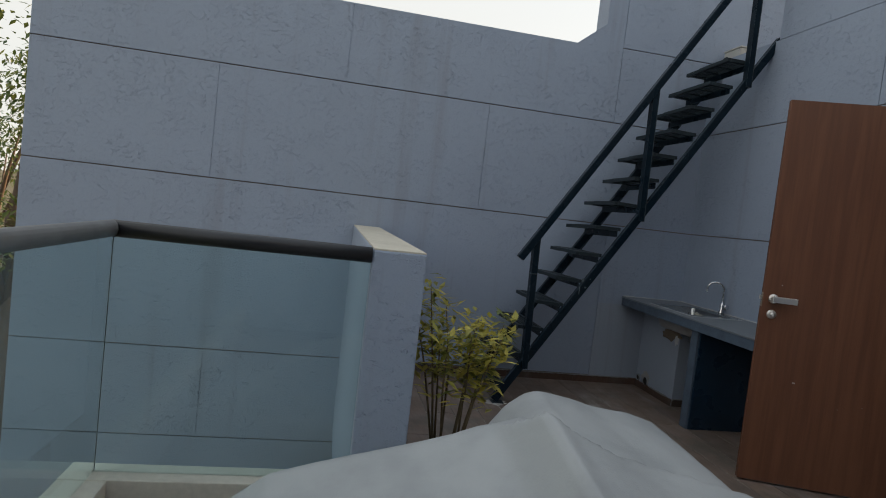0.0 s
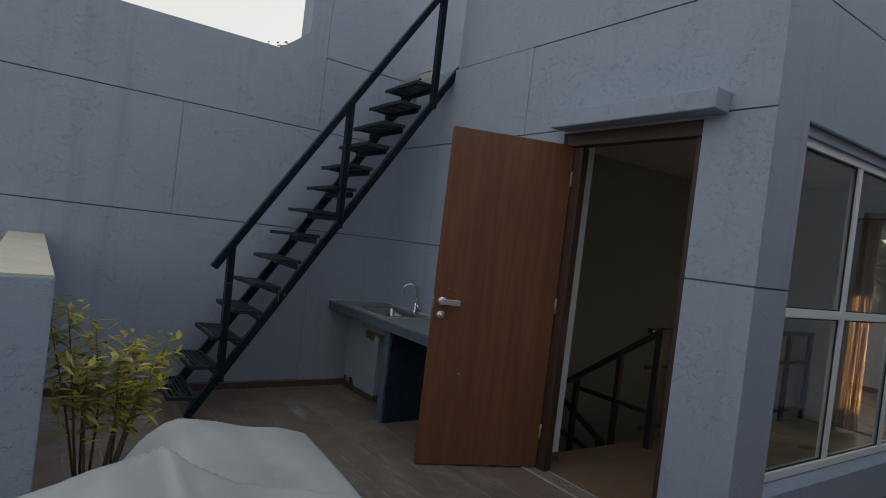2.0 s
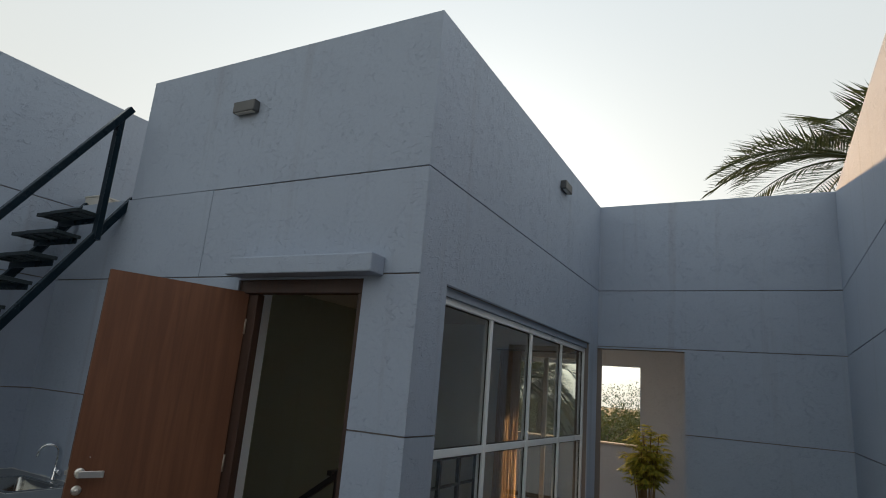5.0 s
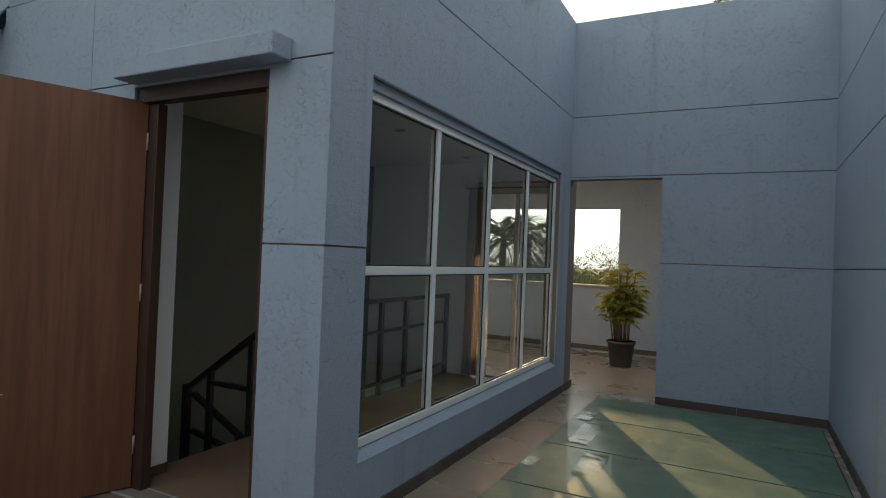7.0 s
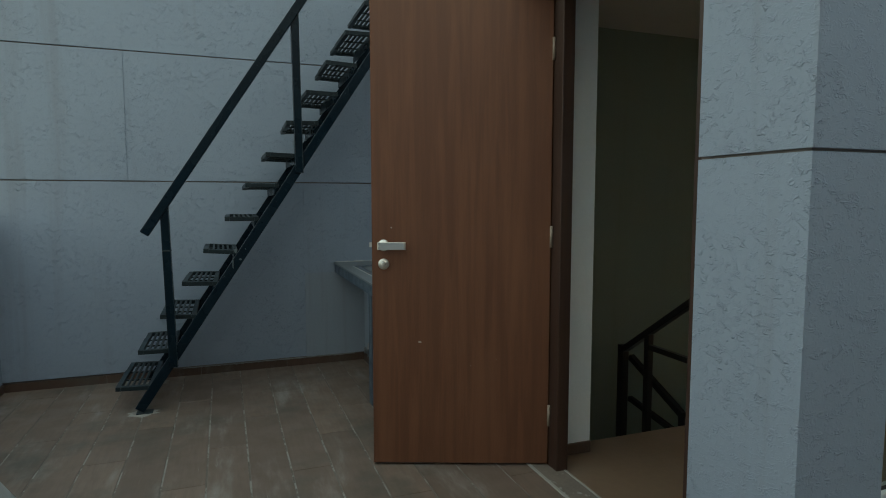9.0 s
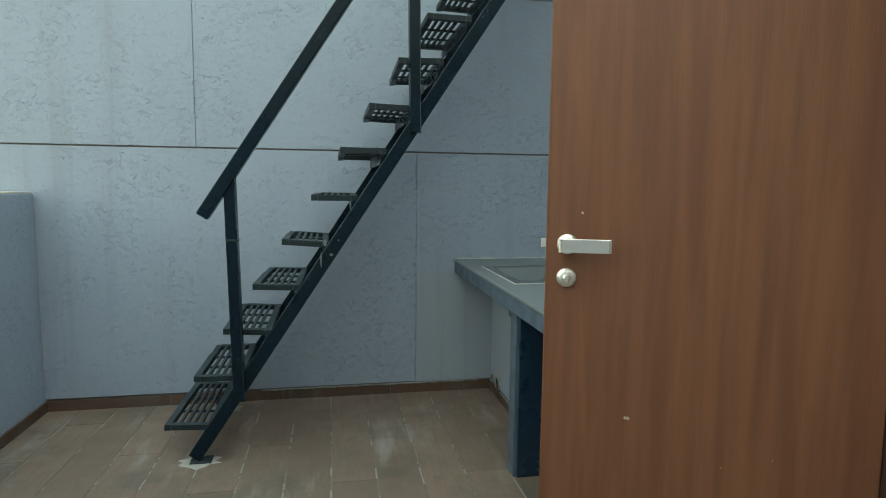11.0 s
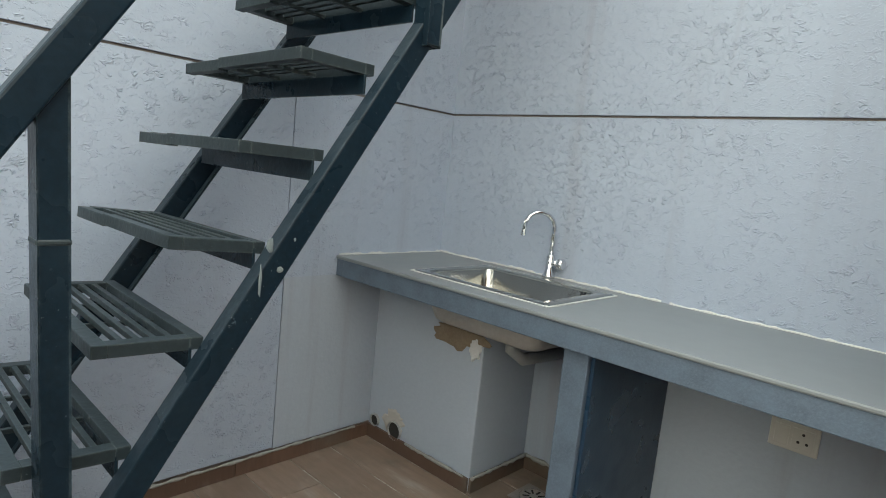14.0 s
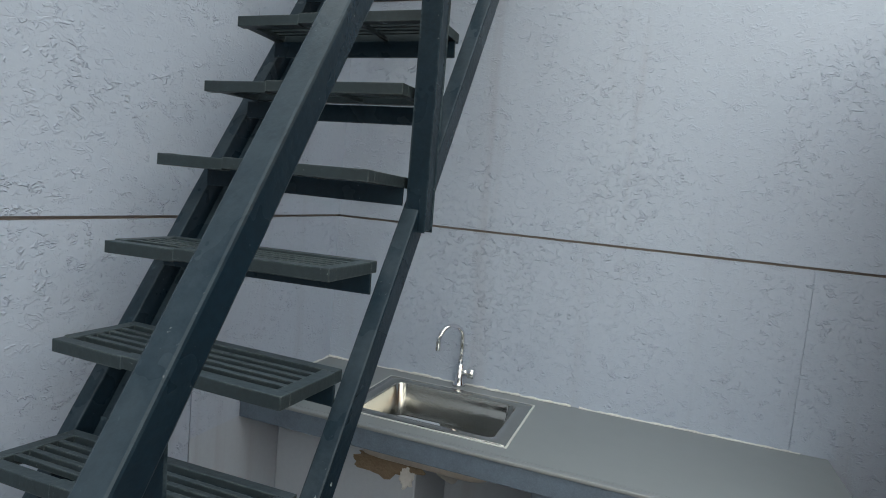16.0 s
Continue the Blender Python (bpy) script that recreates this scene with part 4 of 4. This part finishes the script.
for k in range(8):
    a = k * math.tau / 8
    part("slot", bar((3.76 + 0.016 * math.cos(a), 4.74 + 0.016 * math.sin(a), 0.007), (3.76 + 0.042 * math.cos(a), 4.74 + 0.042 * math.sin(a), 0.007), 0.007, 0.001), GASKET, drain)

sock = thing("power_socket", "cream plastic power socket plate under the counter", "socket", at=(XD, 4.0, 0.5))
part("plate", box(XD - 0.010, 3.938, 0.445, XD - 0.001, 4.066, 0.531, 0.003), PLASTIC_W, sock)
part("outlet", box(XD - 0.013, 3.950, 0.458, XD - 0.010, 4.006, 0.518, 0.001), PLASTIC_W, sock)
part("switch", box(XD - 0.015, 4.014, 0.458, XD - 0.010, 4.052, 0.518, 0.002), PLASTIC_W, sock)
for y, z in ((3.978, 0.503), (3.967, 0.478), (3.989, 0.478)):
    part("pin_hole", tube([(XD - 0.0128, y, z), (XD - 0.0137, y, z)], 0.0042, 10), GASKET, sock)

# ---- wall lamps ----
def wall_lamp(m, label):
    ob = thing("wall_lamp", label, "wall lamp")
    ob.matrix_world = m
    bpy.context.view_layer.update()
    bm = box(-0.105, -0.06, -0.042, 0.105, -0.002, 0.042, 0.007, m)
    part("body", bm, PLASTIC_DK, ob)
    part("base", box(-0.07, -0.004, -0.03, 0.07, 0.0, 0.03, 0.001, m), PLASTIC_DK, ob)
    part("lens", box(-0.085, -0.052, -0.046, 0.085, -0.018, -0.0415, 0.001, m), PLASTIC_W, ob)


wall_lamp(pose(XD, 3.54, 3.515, 0, 0, -90), "dark grey box lamp on the tower wall, unlit")
wall_lamp(pose(6.50, YW, 3.665), "dark grey box lamp above the window, unlit")
pip = thing("roof_box", "small white box lying on the flat roof", "box", at=(4.05, 5.3, 2.9))
part("body", box(3.98, 5.22, 2.906, 4.22, 5.44, 3.005, 0.008), PLASTIC_W, pip)
part("lid", box(3.975, 5.215, 3.005, 4.225, 5.445, 3.02, 0.004), PLASTIC_W, pip)

# ---- glass balustrade ----
rail = thing("glass_balustrade", "green-tinted glass balustrade under a dark tubular rail", "balustrade", at=(0.0, 2.95, 0.23))
p = part("handrail", tube([(LX0 - 0.002, 2.975, 1.128), (0.0, 2.975, 1.132)], 0.031, 16), RAIL_DARK, rail, "black tubular rail")
# this length of the rail is coloured grey for the light on it
p = part("handrail", tube([(0.0, 3.0, 1.132), (0.0, YR, 1.132)], 0.031, 16), plain("lit_rail_grey", (0.17, 0.165, 0.155), 0.4, 0, 0.2), rail, "tubular rail coloured a lit grey")
for q in ((0.006, 2.969, LX0 - 0.004, 2.981), (-0.006, 1.32, 0.006, 2.981), (-0.006, YR + 0.01, 0.006, 1.31)):
    p = part("glass_panel", box(q[0], q[1], 0.225, q[2], q[3], 1.104, 0.001), RAIL_GLASS, rail)
    p.visible_shadow = False
part("corner_strip", box(-0.008, 2.982, 0.225, 0.006, 2.986, 1.10), ALU, rail)
bm = box(-0.10, 2.905, -0.5, LX0, 3.05, 0.228, 0.004)
add_box(bm, -0.10, YR, -0.5, 0.075, 2.904, 0.226, 0.004)
kerb = setting("kerb", bm, plain("pale_cement_kerb", (0.56, 0.52, 0.44), 0.85, 0, 0.3, 8, 0.002), "pale cement kerb under the glass balustrade", "kerb")

# ---- skylight ----
light_well = thing("glass_floor", "frosted green glass floor panels over a light well", "glass floor", kind="structure", at=(6.1, 0.63, 0))
part("frame", box(4.33, -0.345, -0.009, 7.88, 1.60, 0.008, 0.002), plain("skylight_frame", (0.045, 0.035, 0.025), 0.7, 0, 0.3), light_well)
for k in range(4):
    x = 4.34 + 0.88 * k
    part("glass_panel", box(x + 0.009, -0.33, 0.0085, x + 0.871, 1.587, 0.026, 0.003), SKYLIGHT, light_well)

FILM = glass_mat("clear_plastic_film", (0.9, 0.92, 0.88), 0.1)
FILM.node_tree.nodes["Principled BSDF"].inputs["IOR"].default_value = 1.25


def film_scrap(x0, y0, x1, y1, z, seed):
    """A torn piece of clear protective film, rippled where it has come loose."""
    rnd = random.Random(seed)
    bm = bmesh.new()
    nx, ny = 26, 14
    tear = [rnd.uniform(-0.018, 0.018) for _ in range(nx + ny + 2)]
    rows = []
    for i in range(nx + 1):
        row = []
        for j in range(ny + 1):
            a, b = i / nx, j / ny
            x = x0 + (x1 - x0) * a + tear[j] * (1 if i in (0, nx) else 0) * 0.5
            y = y0 + (y1 - y0) * b + tear[ny + i] * (1 if j in (0, ny) else 0) * 0.5
            q = Vector((x * 4, y * 2.5, seed))
            row.append(bm.verts.new((x, y, z + 0.006 + 0.004 * noise.noise(q) + 0.0025 * noise.noise(q * 2.7))))
        rows.append(row)
    for i in range(nx):
        for j in range(ny):
            bm.faces.new((rows[i][j], rows[i + 1][j], rows[i + 1][j + 1], rows[i][j + 1])).smooth = True
    o = solid("plastic_film", bm, FILM, "torn scrap of shiny clear film on the glass floor", "plastic film", "film scraps on the glass floor")
    o.visible_shadow = False


for q in ((6.88, 1.42, 7.16, 1.54, 0.03, 3), (6.2, 1.28, 6.8, 1.44, 0.026, 4), (5.54, 1.08, 6.02, 1.24, 0.03, 5), (5.52, 1.47, 5.7, 1.56, 0.03, 6)):
    film_scrap(*q)


# ---- covered heap ----
def along(line, x):
    """Values of a polyline of (x, ...) rows at x."""
    for p, q in zip(line, line[1:]):
        if x <= q[0]:
            k = min(1.0, max(0.0, (x - p[0]) / (q[0] - p[0])))
            return [u + (v - u) * k for u, v in zip(p[1:], q[1:])]
    return list(line[-1][1:])


def covered_heap():
    bm = bmesh.new()
    xs, ys = 124, 84
    # top edges of what lies under the sheet: a crate at the back, a slope to one side, a fold in front
    crate = [(1.3, 0.3), (1.36, 0.6), (1.43, 0.695), (1.486, 0.738), (1.53, 0.75), (1.644, 0.732), (1.745, 0.706), (1.868, 0.69), (1.98, 0.662), (2.05, 0.55), (2.13, 0.45), (2.22, 0.15), (2.3, -0.4)]
    slope = [(0.28, -0.1), (0.42, 0.3), (0.57, 0.46), (0.67, 0.535), (0.91, 0.60), (1.185, 0.674), (1.30, 0.708), (1.4, 0.74), (1.55, 0.6), (1.8, 0.3)]
    fold = [(1.2, 2.36, 0.66), (1.30, 2.33, 0.70), (1.36, 2.24, 0.765), (1.408, 2.176, 0.817), (1.46, 2.13, 0.783), (1.55, 2.06, 0.752), (1.68, 2.03, 0.722), (1.79, 2.0, 0.704), (1.92, 1.97, 0.683), (2.09, 1.95, 0.617), (2.2, 1.94, 0.5), (2.27, 1.94, 0.2), (2.33, 1.94, -0.3)]
    grid = []
    for j in range(ys + 1):
        y = 1.28 + 1.46 * j / ys
        row = []
        for i in range(xs + 1):
            x = 0.22 + 2.16 * i / xs
            zc, = along(crate, x)
            zs, = along(slope, x)
            yf, zf = along(fold, x)
            zc -= 0.09 * max(0.0, 2.6 - y) + 9.0 * max(0.0, y - 2.6)
            zs -= 0.16 * max(0.0, 2.35 - y) + 2.4 * max(0.0, y - 2.35)
            zf -= 0.2 * max(0.0, yf - y) + (0.25 * max(0.0, yf - y) * max(0.0, x - 1.8)) + 1.1 * max(0.0, y - yf) + (3.0 if x < 1.2 else 0.0)
            k = 0.011
            top = max(zc, zs, zf)
            z = top + k * math.log(sum(math.exp((q - top) / k) for q in (zc, zs, zf)))
            z -= max(0.0, 1.44 - y) * 3.0
            q = Vector((x * 2.2, y * 2.2, 0.4))
            z += 0.006 * noise.noise(q) + 0.009 * abs(noise.noise(q * 1.7)) + 0.0025 * abs(noise.noise(q * 4.1)) - 0.002
            row.append(bm.verts.new((x, y, max(0.004, z))))
        grid.append(row)
    for j in range(ys):
        for i in range(xs):
            bm.faces.new((grid[j][i], grid[j][i + 1], grid[j + 1][i + 1], grid[j + 1][i])).smooth = True
    solid("plastic_sheet", bm, SHEET, "crumpled white plastic sheet draped over a pile on the floor", "plastic sheet")


covered_heap()


# ---- plants ----
def blade(bm, base, d, up, length, width, droop=0.3):
    """A pointed leaf with a folded midrib."""
    base, d, up = Vector(base), Vector(d).normalized(), Vector(up)
    side = d.cross(up)
    side = side.normalized() if side.length > 1e-3 else Vector((1, 0, 0))
    nrm = side.cross(d)
    mid = base + d * length * 0.5 - Vector((0, 0, droop * length * 0.14))
    tip = base + d * length - Vector((0, 0, droop * length * 0.55))
    v0, vm, vt = bm.verts.new(base), bm.verts.new(mid - nrm * width * 0.12), bm.verts.new(tip)
    va, vb = bm.verts.new(mid + side * width / 2), bm.verts.new(mid - side * width / 2)
    bm.faces.new((v0, va, vm)), bm.faces.new((va, vt, vm)), bm.faces.new((v0, vm, vb)), bm.faces.new((vm, vt, vb))


def pot(ob, x, y, r, h, z0=0.0):
    bm = tube([(x, y, z0 + z) for z in (0.0, 0.006, h * 0.9, h * 0.9, h, h, h - 0.03)], (r * 0.72, r * 0.74, r * 0.95, r * 1.04, r * 1.04, r * 0.94, r * 0.92), 28)
    part("pot", bm, POT, ob, "dark plastic pot")
    part("soil", tube([(x, y, z0 + h - 0.05), (x, y, z0 + h - 0.028), (x, y, z0 + h - 0.02)], (r * 0.9, r * 0.9, r * 0.3), 20), SOIL, ob)


def shrub(x, y, seed):
    rnd = random.Random(seed)
    ob = thing("potted_shrub", "bushy shrub with yellow-green leaves in a pot", "plant", at=(x, y, 0))
    pot(ob, x, y, 0.15, 0.26)
    leaves = bmesh.new()
    for k in range(11):
        a = k * 2.399
        r = 0.05 + 0.19 * (k / 13) ** 0.5
        top = Vector((x + r * math.cos(a) * 1.1 + 0.02, y + r * math.sin(a), rnd.uniform(0.72, 0.98) if k != 4 else 1.02))
        base = Vector((x + 0.05 * math.cos(a), y + 0.05 * math.sin(a), 0.235))
        mid = base.lerp(top, 0.55) + Vector((rnd.uniform(-0.03, 0.03), rnd.uniform(-0.03, 0.03), 0.02))
        part("stem", tube([base, mid, top], (0.006, 0.0045, 0.002), 7), STEM, ob)
        for tip, n0 in ((top, 26), (mid.lerp(top, 0.75), 22), (mid.lerp(top, 0.45), 18), (mid.lerp(top, 0.15), 9), (mid, 4)):
            for i in range(n0):
                b = rnd.uniform(0, math.tau)
                d = Vector((math.cos(b), math.sin(b), rnd.uniform(-0.2, 1.0)))
                blade(leaves, tip + Vector((rnd.uniform(-0.05, 0.05), rnd.uniform(-0.05, 0.05), rnd.uniform(-0.06, 0.04))), d, (0, 0, 1), rnd.uniform(0.05, 0.095), rnd.uniform(0.018, 0.029), rnd.uniform(0, 0.8))
    part("foliage", leaves, LEAF_YEL, ob, "yellow-green pointed leaves", "stuff")


def lady_palm(x, y, seed):
    rnd = random.Random(seed)
    ob = thing("potted_palm", "tall leafy cane palm in a dark round pot", "plant", at=(x, y, -0.03))
    pot(ob, x, y, 0.19, 0.35, -0.03)
    leaves = bmesh.new()
    for k in range(22):
        a = k * 2.399
        r = 0.12 * (k / 22) ** 0.5
        base = Vector((x + r * math.cos(a), y + r * math.sin(a), 0.30))
        h = rnd.uniform(0.86, 1.36)
        top = Vector((x + r * 1.7 * math.cos(a), y + r * 1.7 * math.sin(a), h))
        part("cane", tube([base, base.lerp(top, 0.5) + Vector((0.01, 0.01, 0)), top], (0.009, 0.008, 0.006), 7), STEM, ob)
        for f in range(17):
            b = rnd.uniform(0, math.tau)
            o = base.lerp(top, rnd.uniform(0.38, 1.0))
            d = Vector((math.cos(b), math.sin(b), rnd.uniform(0.0, 0.9))).normalized()
            hub = o + d * rnd.uniform(0.06, 0.15)
            add_tube(leaves, [o, hub], 0.0025, 4, False)
            side = d.cross(Vector((0, 0, 1))).normalized()
            for i in range(7):
                s = (i - 3) / 3
                blade(leaves, hub, d + side * s * 1.1, (0, 0, 1), rnd.uniform(0.11, 0.18), 0.034, rnd.uniform(0.5, 1.1))
    part("foliage", leaves, LEAF_CANE, ob, "yellow-green fan leaves", "stuff")


shrub(1.36, 3.16, 11)
lady_palm(10.22, 1.795, 4)


def coconut_palm(x, y, z0, z1, n, length, seed, label, sag=0.38, broad=0.05):
    rnd = random.Random(seed)
    ob = thing("coconut_palm", label, "palm tree", at=(x, y, z0))
    pts = [(x + 0.5 * math.sin(k / 8 * 1.6) - 0.5 * math.sin(1.6), y + 0.2 * math.sin(k / 8 * 2.2) - 0.2 * math.sin(2.2), z0 + (z1 - z0) * k / 8) for k in range(9)]
    part("trunk", tube(pts, [0.2 - 0.008 * k for k in range(9)], 12), BARK, ob)
    for k in range(n):
        a = k * 2.399 + rnd.uniform(-0.2, 0.2)
        rise = rnd.uniform(0.05 - 0.8 * (sag > 0.5), 1.25)
        out = Vector((math.cos(a), math.sin(a), 0))
        bm = bmesh.new()
        L = length * rnd.uniform(0.85, 1.1)
        spine = []
        for i in range(15):
            s = i / 14
            spine.append(Vector((x, y, z1)) + out * L * (s * math.cos(rise * 0.6) - 0.08 * s * s) + Vector((0, 0, L * (rise * 0.75 * s - (sag + 0.18 * rise) * s * s))))
        add_tube(bm, spine, [0.035 * (1 - 0.9 * i / 14) + 0.004 for i in range(15)], 5)
        side = out.cross(Vector((0, 0, 1)))
        for i in range(38):
            s = 0.14 + 0.86 * i / 38
            q = s * 14
            j = min(13, int(q))
            o = spine[j].lerp(spine[j + 1], q - j)
            along = (spine[j + 1] - spine[j]).normalized()
            ll = length * 0.34 * math.sin(math.pi * min(0.97, 0.2 + 0.72 * s)) * rnd.uniform(0.85, 1.1)
            for sg in (-1, 1):
                blade(bm, o, side * sg + along * 0.9 + Vector((0, 0, 0.35)), (0, 0, 1), ll, broad, rnd.uniform(0.0, 0.45))
        part("frond", bm, LEAF_PALM, ob)


coconut_palm(19.5, -2.3, -6.5, 8.6, 22, 4.4, 2, "tall coconut palm standing behind the end wall")
coconut_palm(25.0, 9.4, -6.5, 2.3, 22, 2.9, 5, "coconut palm seen through the terrace window", 0.6, 0.075)
coconut_palm(30.0, 10.0, -6.5, 2.6, 18, 2.7, 8, "coconut palm standing farther back among the trees", 0.6, 0.08)


def tree(x, y, z0, h, r, seed, label, mat=None, leaf=0.16, count=3800):
    rnd = random.Random(seed)
    ob = thing("tree", label, "tree", "trees round the house", at=(x, y, z0))
    bm = tube([(x, y, z0), (x + 0.1, y, z0 + h * 0.3), (x - 0.05, y + 0.1, z0 + h * 0.6)], (0.24, 0.17, 0.11), 10)
    tips = []
    for k in range(9):
        a = k * 2.399
        s = Vector((x, y, z0 + h * rnd.uniform(0.3, 0.58)))
        e = Vector((x + r * rnd.uniform(0.4, 0.85) * math.cos(a), y + r * rnd.uniform(0.4, 0.85) * math.sin(a), z0 + h * rnd.uniform(0.55, 0.95)))
        m = s.lerp(e, 0.5) + Vector((0, 0, 0.3))
        add_tube(bm, [s, m, e], (0.09, 0.055, 0.015), 7)
        tips += [e, m.lerp(e, 0.5), e + Vector((rnd.uniform(-1, 1), rnd.uniform(-1, 1), rnd.uniform(-0.3, 0.8))) * r * 0.3]
    part("trunk", bm, BARK, ob)
    leaves = bmesh.new()
    for i in range(count):
        c = tips[rnd.randrange(len(tips))]
        g = Vector([max(-1.3, min(1.3, rnd.gauss(0, k))) for k in (1, 1, 0.8)]) * r * 0.15
        d = Vector((rnd.uniform(-1, 1), rnd.uniform(-1, 1), rnd.uniform(-0.7, 0.7)))
        blade(leaves, c + g, d, (0.2, 0.1, 1), leaf * rnd.uniform(0.7, 1.5), leaf * 0.5, 0.6)
    part("crown", leaves, mat or LEAF_TREE, ob, "", "stuff")


tree(-5.6, 14.0, -6.5, 11.5, 3.2, 21, "yellow-green leafy tree beyond the long wall", LEAF_GRN, 0.17, 5200)
tree(-10.0, 22.0, -6.5, 11.0, 3.6, 22, "leafy tree standing by the road", LEAF_GRN, 0.2, 3600)
tree(7.1, 20.5, -6.5, 14.7, 2.3, 23, "tree top showing over the long wall", LEAF_GRN, 0.17, 2600)
for k, (tx, ty, th, tr) in enumerate(((34, 9.5, 7.2, 3.2), (38, 14, 7.6, 3.6), (33, 14.5, 6.8, 2.8), (42, 10, 8.2, 4.0), (46, 17, 8.4, 4.2), (40, 20, 8.0, 4.0), (30, 6.2, 6.6, 2.6), (52, 12.5, 9.2, 4.5))):
    tree(tx, ty, -6.5, th, tr, 40 + k, "round leafy tree seen through the terrace window", LEAF_TREE, 0.17, 7000)


def far_woods():
    rnd = random.Random(77)
    bm = bmesh.new()
    for i in range(17000):
        a = radians(rnd.uniform(-40, 75))
        d = rnd.uniform(80, 150)
        x, y = d * math.cos(a), d * math.sin(a)
        top = 4.6 + 3.0 * noise.noise(Vector((x * 0.03, y * 0.03, 0))) + (d - 80) * 0.05
        z = -6.5 + rnd.uniform(0.1, 1.0) * max(2.0, top)
        blade(bm, (x, y, z), (rnd.uniform(-1, 1), rnd.uniform(-1, 1), rnd.uniform(-0.4, 0.6)), (0, 0, 1), 1.9, 1.3, 0.6)
    solid("far_woods", bm, LEAF_TREE, "far line of woods beyond the terrace", "woods", kind="stuff")


far_woods()
ground = setting("ground", box(-900, -900, -6.9, 900, 900, -6.5), GRASS, "dry grassy ground round the house", "ground")
road = setting("road", box(-13.0, 8, -6.498, -7.5, 60, -6.46), plain("pale_concrete_road", (0.3, 0.28, 0.25), 0.9, 0, 0.3, 2, 0.004), "pale concrete lane beside the house", "road")

# ---- plank tiles ----
PLANKS = {}


def plank(x0, x1, y0, y1, parent, mat=TILE):
    w, l = round(x1 - x0, 3), round(y1 - y0, 3)
    if w < 0.02 or l < 0.02:
        return
    if (w, l, mat.name) not in PLANKS:
        bm = bmesh.new()
        g, z = 0.0032, 0.0
        add_box(bm, -w / 2 + g, -l / 2 + 0.0012, -0.004, w / 2 - g, l / 2 - 0.0012, z)
        for v in bm.verts:
            if v.co.z > -0.001:
                v.co.x -= math.copysign(0.0012, v.co.x)
                v.co.y -= math.copysign(0.0012, v.co.y)
        PLANKS[(w, l, mat.name)] = mesh_of("plank", bm, mat)
    ob = new("plank", PLANKS[(w, l, mat.name)])
    ob.parent = parent
    ob.location = ((x0 + x1) / 2, (y0 + y1) / 2, 0.0)


PW, PL = 0.187, 1.2
x = 2.635 - PW * 15
k = 0
while x < 4.33:
    x0, x1 = max(x, 0.075), min(x + PW, 4.33)
    top = YB if x1 < XD + 0.02 else YW
    if x0 < XD < x1:
        x1 = XD
    if x1 < LX1:
        top = 2.905
    y = YR - PL + (0.4 * (k % 3) + 0.07)
    while y < top and x1 > x0:
        plank(x0, x1, max(y, YR), min(y + PL, top), floor)
        y += PL
    x, k = x + PW, k + 1
x = 4.33
while x < XE + 0.14:
    plank(x, min(x + 1.2, XE + 0.15), 1.60, YW, floor, FLOOR_PALE)
    x += 1.2
